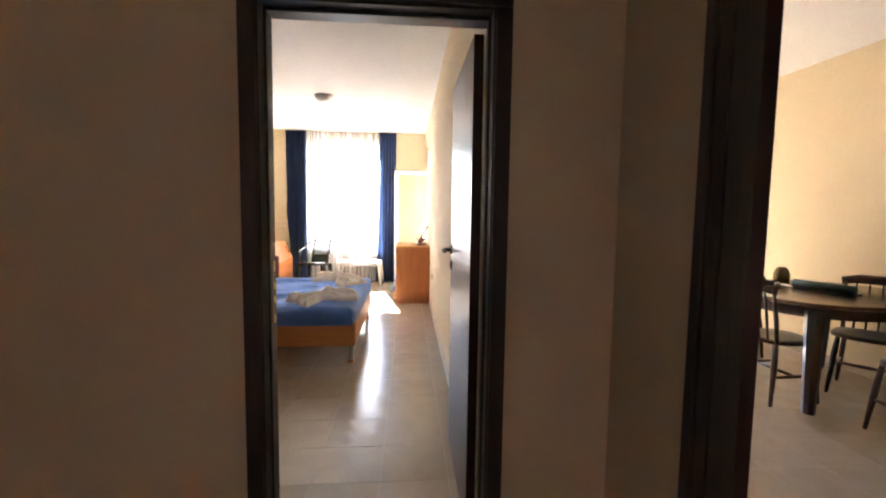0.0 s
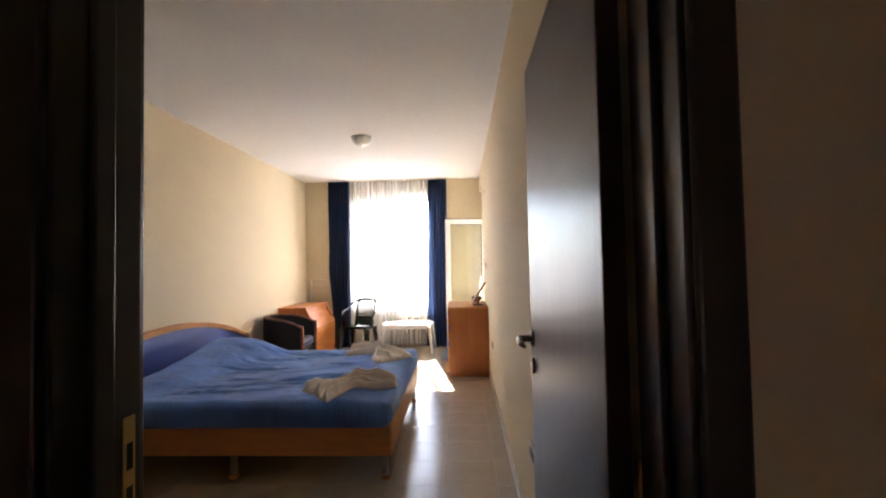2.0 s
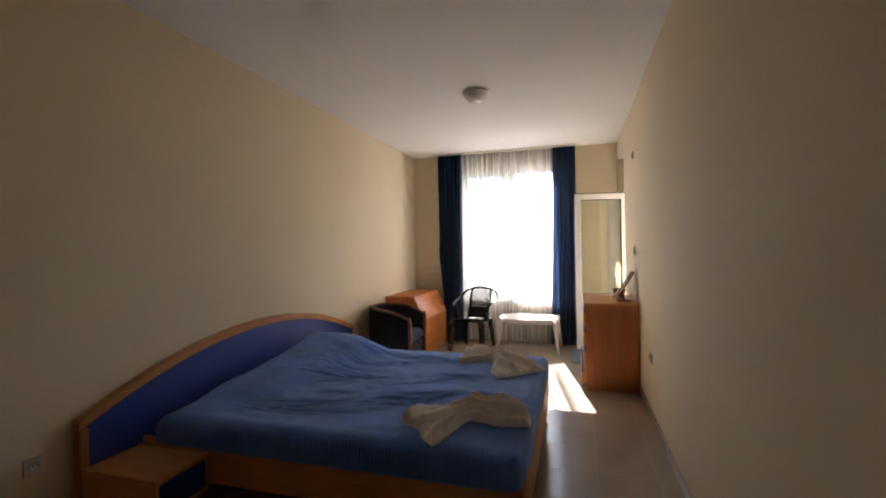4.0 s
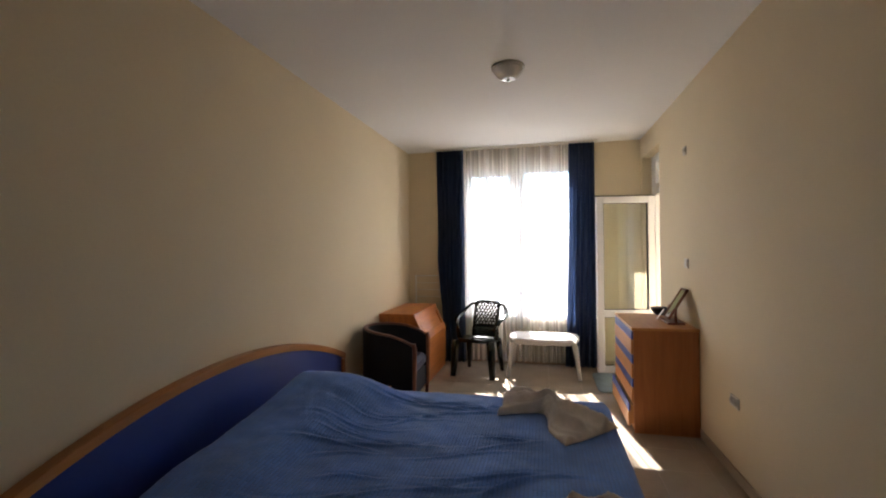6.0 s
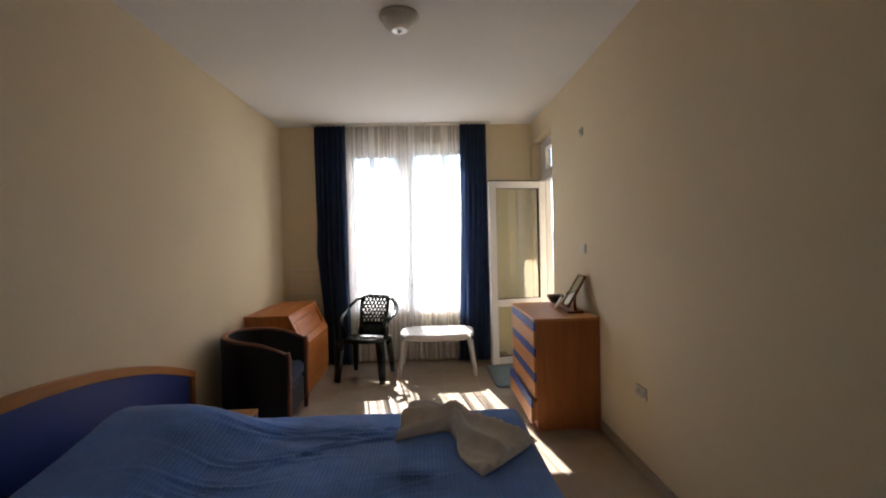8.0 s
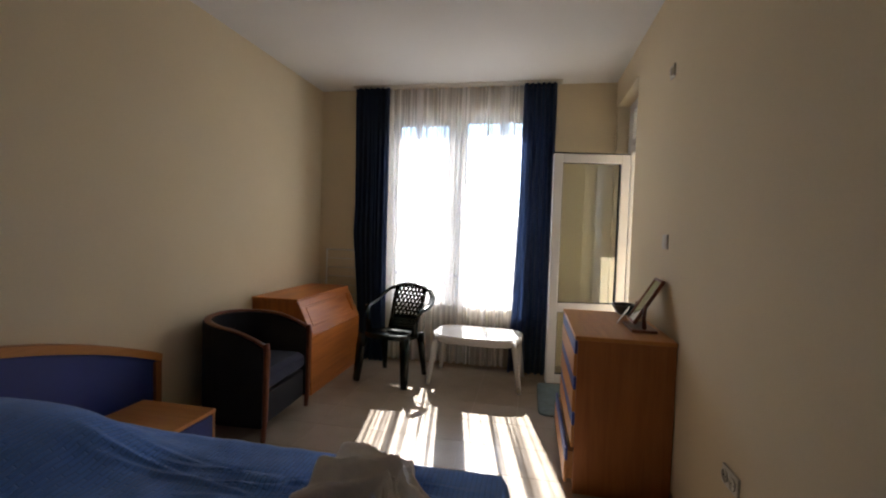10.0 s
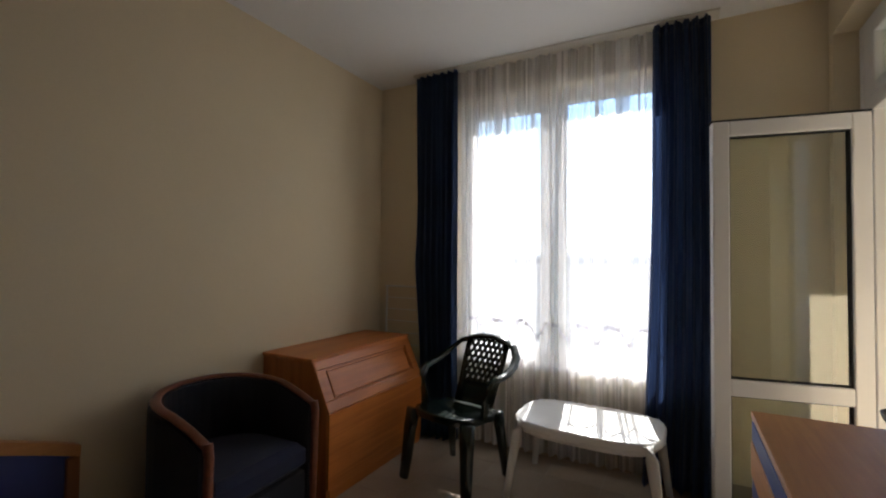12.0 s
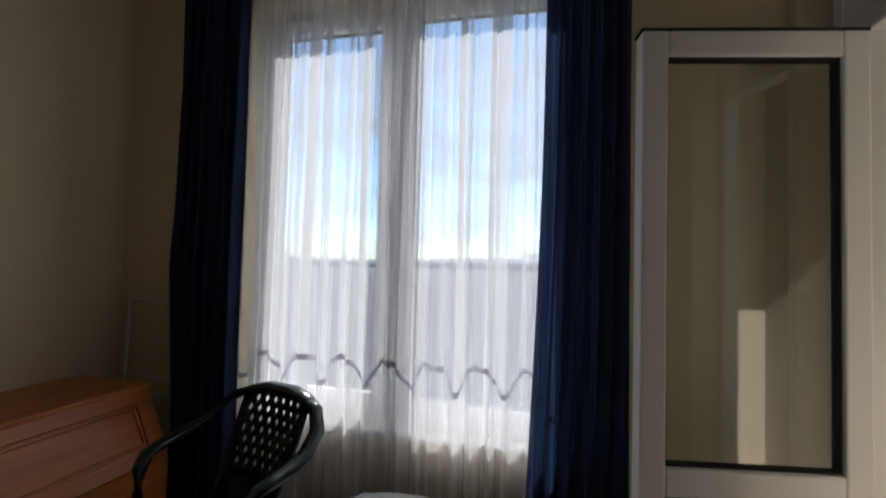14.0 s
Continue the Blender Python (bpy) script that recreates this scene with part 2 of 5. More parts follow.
M_PINE_Z = wood("lacquered_pine_side", (0.56, 0.185, 0.037), (0.38, 0.105, 0.018), rough=0.40, along="Z", scale=0.7, knots=0.6, coat=0.08)
M_GREENPL = surface("dark_green_plastic", (0.006, 0.013, 0.010), rough=0.22, var=0.15, scale=5, fine=150, bump=0.03)
M_WHITEPL = surface("white_garden_plastic", (0.74, 0.73, 0.70), rough=0.22, var=0.05, scale=5, fine=120, bump=0.03)
M_DRAPE = surface("dark_blue_drape", (0.047, 0.080, 0.180), rough=0.9, var=0.2, scale=5, fine=260, bump=0.3, sheen=0.2, stretch=(1, 1, 0.3), translucent=0.40)
M_SHEER = sheer_cloth("white_voile", (0.60, 0.59, 0.585), 0.53)
M_RIBBON = sheer_cloth("voile_wave_ribbon", (0.42, 0.41, 0.44), 0.12)
M_STEEL = surface("brushed_steel", (0.55, 0.54, 0.52), rough=0.3, var=0.08, metal=1.0, bump=0.02)
M_BRASS = surface("brass_plate", (0.72, 0.50, 0.20), rough=0.35, var=0.12, metal=1.0, bump=0.03)
M_BRONZE = surface("dark_bronze_handle", (0.10, 0.075, 0.06), rough=0.28, var=0.15, metal=1.0, bump=0.02)
M_LAMPGLASS = surface("pressed_glass_shade", (0.70, 0.69, 0.66), rough=0.10, spec=0.9, var=0.08, scale=30, fine=120, bump=0.25)
M_SWITCH = surface("aged_white_switch_plastic", (0.68, 0.64, 0.56), rough=0.4, var=0.06, bump=0.0)
# near-black for small raised pieces that stand for the shade inside holes
M_HOLE = surface("dark_hole_shade", (0.02, 0.02, 0.02), rough=0.8, bump=0.0)
M_MAT = surface("blue_green_bath_mat", (0.15, 0.20, 0.21), rough=0.95, var=0.3, scale=20, fine=350, bump=0.8)
M_WIRE = surface("white_coated_wire", (0.70, 0.69, 0.66), rough=0.35, var=0.05, bump=0.0)
M_MAHOG = wood("dark_dining_wood", (0.060, 0.022, 0.012), (0.028, 0.010, 0.006), rough=0.28, along="Z", coat=0.3)
M_MAHOGT = wood("dark_dining_top", (0.075, 0.030, 0.016), (0.035, 0.014, 0.008), rough=0.22, along="X", coat=0.4)
M_GREENROLL = surface("dark_green_vinyl", (0.008, 0.035, 0.026), rough=0.4, var=0.2, bump=0.1)
M_PAPER = surface("white_paper", (0.75, 0.74, 0.70), rough=0.8, var=0.06, bump=0.05)
M_BAG = surface("olive_brown_bag", (0.16, 0.12, 0.05), rough=0.7, var=0.3, bump=0.2)
M_DISH = surface("dark_grey_ceramic", (0.05, 0.05, 0.055), rough=0.3, var=0.3, scale=30, bump=0.1)
# bluish-grey haze is put into the colour of the land
M_LAND = surface("haze_tinted_dry_land", (0.16, 0.157, 0.172), rough=1.0, spec=0.0, var=0.35, scale=0.004, fine=0.05, bump=0.0)
# paler still: haze in the colour, and a lift against the hills' backlit shade
M_HILL = surface("haze_tinted_far_hills", (0.36, 0.36, 0.40), rough=1.0, spec=0.0, var=0.12, scale=0.003, fine=0.02, bump=0.0)
# for the added room behind the hall: its pink warms the bounced light
M_BOUNCE = surface("terracotta_bounce_paint", (0.82, 0.48, 0.38), rough=0.85, var=0.05, bump=0.1)
# unseen floor's colour is kept dark to bounce less light onto the door
M_BALCONY = surface("low_bounce_balcony_tile", (0.22, 0.165, 0.125), rough=0.5, var=0.12, scale=5, fine=60, bump=0.05)
M_RENDER = surface("outside_render", (0.45, 0.42, 0.37), rough=0.9, var=0.08, scale=1.5, fine=60, bump=0.2)
m_mirror, _n, _l, _p = shader("silver_mirror")
_p.inputs["Base Color"].default_value = (0.86, 0.9, 0.88, 1)
_p.inputs["Metallic"].default_value, _p.inputs["Roughness"].default_value = 1.0, 0.03
M_MIRROR = m_mirror


# ---- modelling helpers ----
def thing(name, x, y, z, label, category, turn=0.0, group="", kind=""):
    ob = new(name)
    ob.empty_display_size = 0.1
    ob.matrix_basis = pose(x, y, z, 0, 0, turn)
    return tagged(ob, label, category, group, kind)


def root_of(ob):
    while ob.parent:
        ob = ob.parent
    return ob


def part(name, bm, material, parent=None, label="", smooth=False, local=False):
    """Links a bmesh as one mesh object. Under a thing its corners are given in the world, or in the thing's own frame if local."""
    if parent and not local:
        bm.transform(root_of(parent).matrix_basis.inverted())
    bmesh.ops.recalc_face_normals(bm, faces=bm.faces)
    me = bpy.data.meshes.new(name)
    bm.to_mesh(me)
    bm.free()
    me.materials.append(material)
    if smooth:
        me.polygons.foreach_set("use_smooth", [True] * len(me.polygons))
    ob = new(name, me)
    if parent:
        ob.parent = parent
    if label:
        ob["label"] = label
    return ob


def box(bm, x0, y0, z0, x1, y1, z1, bevel=0.0, m=None, seg=2):
    made = bmesh.ops.create_cube(bm, size=1.0)["verts"]
    for v in made:
        v.co = Vector((x0 + (v.co.x + 0.5) * (x1 - x0), y0 + (v.co.y + 0.5) * (y1 - y0), z0 + (v.co.z + 0.5) * (z1 - z0)))
    if m is not None:
        bmesh.ops.transform(bm, matrix=m, verts=made)
    if bevel:
        edges = list({e for v in made for e in v.link_edges})
        bmesh.ops.bevel(bm, geom=edges, offset=bevel, segments=seg, profile=0.5, affect="EDGES")
    return bm


def cube(x0, y0, z0, x1, y1, z1, bevel=0.0, m=None):
    return box(bmesh.new(), x0, y0, z0, x1, y1, z1, bevel, m)


def rings(bm, loops, caps=True, closed=False):
    """Skins a row of closed loops of points."""
    vs = [[bm.verts.new(p) for p in loop] for loop in loops]
    n = len(vs[0])
    pairs = list(zip(vs, vs[1:])) + ([(vs[-1], vs[0])] if closed else [])
    for a, b in pairs:
        for i in range(n):
            bm.faces.new((a[i], a[(i + 1) % n], b[(i + 1) % n], b[i]))
    if caps and not closed:
        bm.faces.new(vs[0][::-1])
        bm.faces.new(vs[-1])
    return bm


def tube(bm, points, radius, n=10, flat=1.0, up=(0, 0, 1), closed=False):
    """A round or flattened bar along points. radius: one number or one a point; flat: the ratio of its depth to its width."""
    pts = [Vector(p) for p in points]
    loops = []
    for i, p in enumerate(pts):
        a, b = (pts[i - 1] if i or closed else p), (pts[(i + 1) % len(pts)] if i + 1 < len(pts) or closed else p)
        t = (b - a).normalized()
        ref = Vector(up)
        if abs(t.dot(ref)) > 0.95:
            ref = Vector((0, 1, 0)) if abs(t.y) < 0.9 else Vector((1, 0, 0))
        s = t.cross(ref).normalized()
        u = s.cross(t).normalized()
        r = radius[i] if isinstance(radius, (list, tuple)) else radius
        loops.append([p + s * (r * math.cos(2 * math.pi * k / n)) + u * (r * flat * math.sin(2 * math.pi * k / n)) for k in range(n)])
    return rings(bm, loops, True, closed)


def lathe(bm, profile, x=0, y=0, n=24, m=None):
    loops = [[Vector((x + r * math.cos(2 * math.pi * k / n), y + r * math.sin(2 * math.pi * k / n), z)) for k in range(n)] for r, z in profile]
    if m is not None:
        loops = [[m @ p for p in loop] for loop in loops]
    return rings(bm, loops)


def slab(bm, outline, z0, z1, round_=0.006):
    """A flat board of any outline with softened rims."""
    cx = sum(p[0] for p in outline) / len(outline)
    cy = sum(p[1] for p in outline) / len(outline)
    size = max(abs(p[0] - cx) for p in outline)
    k = 1 - round_ / size
    inner = [(cx + (x - cx) * k, cy + (y - cy) * k) for x, y in outline]
    return rings(bm, [[(x, y, z0) for x, y in inner], [(x, y, z0 + round_) for x, y in outline], [(x, y, z1 - round_) for x, y in outline], [(x, y, z1) for x, y in inner]])


def superellipse(a, b, power, n=48, cx=0.0, cy=0.0):
    out = []
    for k in range(n):
        t = 2 * math.pi * k / n
        c, s = math.cos(t), math.sin(t)
        out.append((cx + a * math.copysign(abs(c) ** (2 / power), c), cy + b * math.copysign(abs(s) ** (2 / power), s)))
    return out


def grid(bm, nu, nv, f):
    vs = [[bm.verts.new(f(i / nu, j / nv)) for j in range(nv + 1)] for i in range(nu + 1)]
    for i in range(nu):
        for j in range(nv):
            bm.faces.new((vs[i][j], vs[i + 1][j], vs[i + 1][j + 1], vs[i][j + 1]))
    return bm


def wall(name, axis, p0, p1, a0, a1, z0, z1, holes=(), material=None, label="cream-painted plaster wall"):
    """A wall of real thickness from p0 to p1 across `axis`, from a0 to a1 along it; holes (a0, a1, z0, z1) go right through."""
    cuts_a = sorted({a0, a1, *[h[0] for h in holes], *[h[1] for h in holes]})
    cuts_z = sorted({z0, z1, *[h[2] for h in holes], *[h[3] for h in holes]})
    bm = bmesh.new()

    def solid(i, j):
        if not (0 <= i < len(cuts_a) - 1 and 0 <= j < len(cuts_z) - 1):
            return False
        ca, cz = (cuts_a[i] + cuts_a[i + 1]) / 2, (cuts_z[j] + cuts_z[j + 1]) / 2
        return not any(h[0] < ca < h[1] and h[2] < cz < h[3] for h in holes)

    def at(p, a, z):
        return (p, a, z) if axis == "x" else (a, p, z)

    def quad(*c):
        bm.faces.new([bm.verts.new(at(*v)) for v in c])

    for i in range(len(cuts_a) - 1):
        for j in range(len(cuts_z) - 1):
            if not solid(i, j):
                continue
            b0, b1, c0, c1 = cuts_a[i], cuts_a[i + 1], cuts_z[j], cuts_z[j + 1]
            for p in (p0, p1):
                quad((p, b0, c0), (p, b1, c0), (p, b1, c1), (p, b0, c1))
            if not solid(i - 1, j):
                quad((p0, b0, c0), (p1, b0, c0), (p1, b0, c1), (p0, b0, c1))
            if not solid(i + 1, j):
                quad((p0, b1, c0), (p1, b1, c0), (p1, b1, c1), (p0, b1, c1))
            if not solid(i, j - 1):
                quad((p0, b0, c0), (p1, b0, c0), (p1, b1, c0), (p0, b1, c0))
            if not solid(i, j + 1):
                quad((p0, b0, c1), (p1, b0, c1), (p1, b1, c1), (p0, b1, c1))
    bmesh.ops.remove_doubles(bm, verts=bm.verts, dist=0.0005)
    return tagged(part(name, bm, material or M_WALL), label, "wall", kind="structure")


# ---- the large structure ----
XL, XR, YF, YB, H = -2.43, 0.50, 8.80, 2.13, 2.76
YC = 1.975
WIN = (-1.73, -0.20, 0.60, 2.545)
BAL = (7.93, 8.74, 0.0, 2.52)
DOOR = (-0.335, 0.48, -0.02, 2.015)
wall("wall_left", "x", XL - 0.2, XL, YC, YF + 0.25, 0, H)
wall("wall_window", "y", YF, YF + 0.25, XL, XR + 0.22, 0, H, [WIN])
wall("wall_balcony", "x", XR, XR + 0.22, YB, YF, 0, H, [BAL])
wall("wall_door", "y", YC, YB, XL, 0.92, 0, H, [(DOOR[0], DOOR[1], 0, DOOR[3])])
wall("wall_hall_dining", "x", 0.92, 1.02, -1.6, YC + 0.155, 0, H, [(0.62, 1.505, 0, 2.015)])
# the opening here and the unseen room behind it are added to light the hall
wall("wall_hall_back", "y", -1.75, -1.6, XL, 4.15, 0, H, [(-1.35, 0.10, 0.0, 2.2)])
wall("wall_bounce_end", "y", -3.5, -3.35, XL, 0.9, 0, H, material=M_BOUNCE, label="unseen terracotta wall added to warm the light in the hall")
wall("wall_bounce_side", "x", -2.6, XL, -3.35, -1.6, 0, H, [(-2.86, -2.12, 0.85, 2.05)], material=M_BOUNCE, label="unseen terracotta wall added to warm the light in the hall")
wall("wall_bounce_inner", "x", 0.75, 0.9, -3.35, -1.75, 0, H, material=M_BOUNCE, label="unseen terracotta wall added to warm the light in the hall")
wall("wall_hall_side", "x", -1.55, -1.4, -1.6, YC, 0, H)
wall("wall_dining_side", "x", 4.0, 4.15, -1.6, 7.0, 0, H)
wall("wall_dining_window", "y", 6.85, 7.0, XR + 0.22, 4.0, 0, H, [(1.92, 2.66, 0.4, 2.05)])
bm = bmesh.new()
box(bm, XL - 0.2, -3.5, H, XR + 0.22, YF + 0.25, H + 0.2)
tagged(part("ceiling", bm, M_CEIL), "white painted plaster ceiling", "ceiling", kind="structure")
tagged(part("ceiling", cube(XR + 0.22, -1.75, H + 0.001, 4.15, 7.0, H + 0.2), M_CEIL), "white painted dining room ceiling", "ceiling", kind="structure")
floor = tagged(part("floor", cube(XL - 0.2, -3.5, -0.2, 4.15, YF + 0.25, -0.0014), M_GROUT), "beige ceramic tile floor with pale joints", "floor", kind="structure")
tagged(part("balcony_floor", cube(XR + 0.22, 7.0, -0.25, 1.72, 9.55, -0.03), M_BALCONY), "unseen balcony slab, dark brown to bounce less light", "floor", kind="structure")

# unseen parapet, added to keep sun off part of the balcony floor
wall("wall_balcony_sun_block", "y", 9.43, 9.55, XR + 0.22, 1.72, -0.03, 1.0, material=M_RENDER, label="unseen rendered parapet added to shade the balcony floor")
# unseen end wall, added to hold back sky light from the side
wall("wall_balcony_sky_block", "x", 1.72, 1.84, 7.0, 9.55, -0.25, 2.9, material=M_RENDER, label="unseen rendered wall added to cut sky light on the balcony")
tagged(part("balcony_roof", cube(XR + 0.22, 7.0, 2.70, 1.72, 8.84, 2.9), M_RENDER), "plain rendered slab over the balcony", "roof", kind="structure")

# skirting of cut tiles
SK = 0.07
for x0, y0, x1, y1 in ((XL, YB, XL + 0.009, YF), (XL, YF - 0.009, WIN[0] + 1.9, YF), (XR - 0.009, YB, XR, BAL[0]), (XL, YB, DOOR[0] - 0.08, YB + 0.009), (3.991, -1.6, 4.0, 6.85)):
    tagged(part("baseboard", cube(x0, y0, 0, x1, y1, SK, 0.002), M_SKIRT), "low brownish tile skirting along the wall", "baseboard", kind="structure")

# land and hills far below the window
bm = bmesh.new()
grid(bm, 40, 40, lambda u, v: (-4800 + 9600 * u, -4800 + 9600 * v, -14 + 2.0 * noise.noise((u * 9, v * 9, 0.3))))
tagged(part("ground", bm, M_LAND), "pale hazy dry land reaching the horizon", "ground", kind="structure")
bm = bmesh.new()
loops = []
for k in range(120):
    a = 2 * math.pi * k / 120
    h = 46 + 22 * noise.noise((math.cos(a) * 4, math.sin(a) * 4, 1.7)) + 9 * noise.noise((math.cos(a) * 17, math.sin(a) * 17, 4.0))
    c, s = math.cos(a), math.sin(a)
    loops.append([(2300 * c, 2300 * s, -20), (2600 * c, 2600 * s, h * 0.8), (2900 * c, 2900 * s, h * 1.15), (3400 * c, 3400 * s, -20)])
rings(bm, loops, closed=True)
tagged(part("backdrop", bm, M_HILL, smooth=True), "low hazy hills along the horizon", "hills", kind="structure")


# ---- window with two lights ----
def bar_frame(bm, along, p0, p1, a0, a1, z0, z1, w, bevel=0.006):
    """Four mitred bars round a rectangle."""
    def b(aa0, aa1, zz0, zz1):
        box(bm, *((p0, aa0, zz0, p1, aa1, zz1) if along == "y" else (aa0, p0, zz0, aa1, p1, zz1)), bevel)
    b(a0, a0 + w, z0, z1)
    b(a1 - w, a1, z0, z1)
    b(a0 + w - 0.001, a1 - w + 0.001, z0, z0 + w)
    b(a0 + w - 0.001, a1 - w + 0.001, z1 - w, z1)
    return bm


win = thing("window_1", (WIN[0] + WIN[1]) / 2, YF + 0.1, WIN[2], "white plastic two-light window behind the voile", "window", kind="structure")
wy0, wy1 = YF + 0.085, YF + 0.15
part("window_frame", bar_frame(bmesh.new(), "x", wy0, wy1, WIN[0], WIN[1], WIN[2], WIN[3], 0.062), M_PVC, win)
part("mullion", cube(-1.012, wy0 - 0.004, WIN[2] + 0.06, -0.955, wy1, WIN[3] - 0.06, 0.006), M_PVC, win)
for a0, a1, inset in ((-1.668, -1.012, 0.014), (-0.955, -0.262, 0.0)):
    w = 0.075 if inset else 0.05
    sash = part("sash", bar_frame(bmesh.new(), "x", wy0 - inset, wy1 - 0.012, a0, a1, WIN[2] + 0.062, WIN[3] - 0.062, w), M_PVC, win)
    part("gasket", bar_frame(bmesh.new(), "x", wy0 + 0.012, wy0 + 0.030, a0 + w - 0.003, a1 - w + 0.003, WIN[2] + 0.059 + w, WIN[3] - 0.059 - w, 0.007, 0), M_GASKET, sash)
    glass = part("pane", cube(a0 + w - 0.002, wy0 + 0.018, WIN[2] + 0.06 + w, a1 - w + 0.002, wy0 + 0.024, WIN[3] - 0.06 - w), M_GLASS, sash)
    glass.visible_shadow = False
part("window_handle", box(box(bmesh.new(), -1.055, wy0 - 0.024, 1.50, -1.030, wy0 - 0.013, 1.58, 0.003), -1.052, wy0 - 0.05, 1.44, -1.033, wy0 - 0.034, 1.555, 0.006), M_PVC, win)
part("window_sill", cube(WIN[0] - 0.02, YF - 0.008, WIN[2] - 0.028, WIN[1] + 0.02, wy0, WIN[2] + 0.002, 0.006), M_PVC, win)
part("outer_sill", cube(WIN[0], wy1, WIN[2] - 0.03, WIN[1], YF + 0.29, WIN[2] - 0.005, 0.004), M_STEEL, win)

# ---- balcony door: fixed frame with a top light, and the leaf standing open into the room ----
door2 = thing("door_2", XR + 0.12, BAL[0], 0, "white plastic balcony door standing open into the room", "door", kind="structure")
bx0, bx1 = XR + 0.105, XR + 0.18
part("door_frame", box(bar_frame(bmesh.new(), "y", bx0, bx1, BAL[0], BAL[1], 0.0, BAL[3], 0.055), bx0 + 0.002, 8.572, 0.05, bx1 - 0.002, BAL[1] - 0.054, BAL[3] - 0.054, 0.006), M_PVC, door2)
part("transom_bar", cube(bx0 - 0.004, BAL[0] + 0.05, 2.06, bx1 - 0.004, 8.574, 2.13, 0.006), M_PVC, door2)
tl = part("top_light", bar_frame(bmesh.new(), "y", bx0 - 0.008, bx1 - 0.015, BAL[0] + 0.055, 8.571, 2.13, BAL[3] - 0.055, 0.05), M_PVC, door2)
glass = part("pane", cube(bx0 + 0.02, BAL[0] + 0.10, 2.175, bx0 + 0.026, 8.525, BAL[3] - 0.10), M_GLASS, tl)
glass.visible_shadow = False
LEAF = Matrix.Translation((0.588, 8.565, 0.02)) @ Matrix.Rotation(radians(180 + 10.3), 4, "Z")
LW, LH = 0.66, 2.028


def leaf_part(name, bm, material, parent, label="", smooth=False):
    bm.transform(LEAF)
    return part(name, bm, material, parent, label, smooth)


bm = bar_frame(bmesh.new(), "x", -0.03, 0.032, 0, LW, 0, LH, 0.078, 0.007)
box(bm, 0.077, -0.03, 0.635, LW - 0.077, 0.032, 0.720, 0.007)
leaf = leaf_part("door_leaf", bm, M_PVC, door2)
for z0, z1 in ((0.078, 0.635), (0.720, LH - 0.078)):
    leaf_part("gasket", bar_frame(bmesh.new(), "x", -0.016, 0.018, 0.074, LW - 0.074, z0 - 0.004, z1 + 0.004, 0.009, 0), M_GASKET, leaf)
    glass = leaf_part("pane", cube(0.076, -0.004, z0 - 0.002, LW - 0.076, 0.004, z1 + 0.002), M_GLASS2, leaf)
    glass.visible_shadow = False
leaf_part("edge_seal", cube(-0.002, -0.034, LH + 0.0005, LW + 0.004, 0.03, LH + 0.009, 0.002), M_GASKET, leaf, "dark rubber seal along the leaf's top")
for z in (0.25, 1.0, 1.8):
    leaf_part("hinge", lathe(bmesh.new(), [(0.004, z - 0.05), (0.010, z - 0.046), (0.010, z + 0.046), (0.004, z + 0.05)], -0.012, -0.030, 12), M_PVC, leaf, smooth=True)

# ---- bedroom door: frame, architraves and the dark slab turned back against the wall ----
door1 = thing("door_1", 0.455, YB, 0, "dark brown veneered bedroom door standing wide open", "door", kind="structure")
JL, JR, JT = -0.315, 0.460, 1.995


def portal(parent, axis, p0, p1, a0, a1, top, out0, out1):
    """A lining with a stop and architraves on both faces of the wall, in a doorway from a0 to a1."""
    def b(bm, pp0, pp1, aa0, aa1, z0, z1, bev=0.004):
        return box(bm, *((aa0, pp0, z0, aa1, pp1, z1) if axis == "y" else (pp0, aa0, z0, pp1, aa1, z1)), bev)
    for s0, s1 in ((a0 - 0.019, a0), (a1, a1 + 0.019)):
        part("jamb", b(bmesh.new(), p0 - 0.002, p1 + 0.002, s0, s1, 0, top + 0.019), M_FRAME, parent)
    part("head", b(bmesh.new(), p0 - 0.002, p1 + 0.002, a0 + 0.0005, a1 - 0.0005, top, top + 0.019), M_FRAME, parent)
    mid = (p0 + p1) / 2
    for s0, s1 in ((a0 + 0.0003, a0 + 0.011), (a1 - 0.011, a1 - 0.0003)):
        part("stop", b(bmesh.new(), mid - 0.025, mid + 0.012, s0, s1, 0, top - 0.001, 0.003), M_FRAME, parent)
    part("stop", b(bmesh.new(), mid - 0.025, mid + 0.012, a0 + 0.012, a1 - 0.012, top - 0.012, top - 0.0005, 0.003), M_FRAME, parent)
    for q0, q1 in ((p0 - 0.016, p0 - 0.0025), (p1 + 0.0025, p1 + 0.016)):
        for s0, s1 in ((a0 - out0, a0 - 0.006), (a1 + 0.006, a1 + out1)):
            part("architrave", b(bmesh.new(), q0, q1, s0, s1, 0, top + 0.006, 0.005), M_FRAME, parent)
        part("architrave", b(bmesh.new(), q0, q1, a0 - out0, a1 + out1, top + 0.0065, top + 0.07, 0.005), M_FRAME, parent)


portal(door1, "y", YC, YB, JL, JR, JT, 0.062, 0.062)
for z0, z1 in ((0.90, 1.13),):
    bm = bmesh.new()
    box(bm, JL + 0.0005, YB - 0.040, z0, JL + 0.003, YB - 0.016, z1, 0.0008)
    plate = part("strike_plate", bm, M_BRASS, door1, "brass strike plate")
    for za, zb in ((z0 + 0.03, z0 + 0.075), (z0 + 0.10, z0 + 0.125), (z0 + 0.15, z0 + 0.19)):
        # uncut: a dark block shows the shade of each hole
        part("strike_hole", cube(JL + 0.0028, YB - 0.034, za, JL + 0.0038, YB - 0.022, zb), M_HOLE, plate)
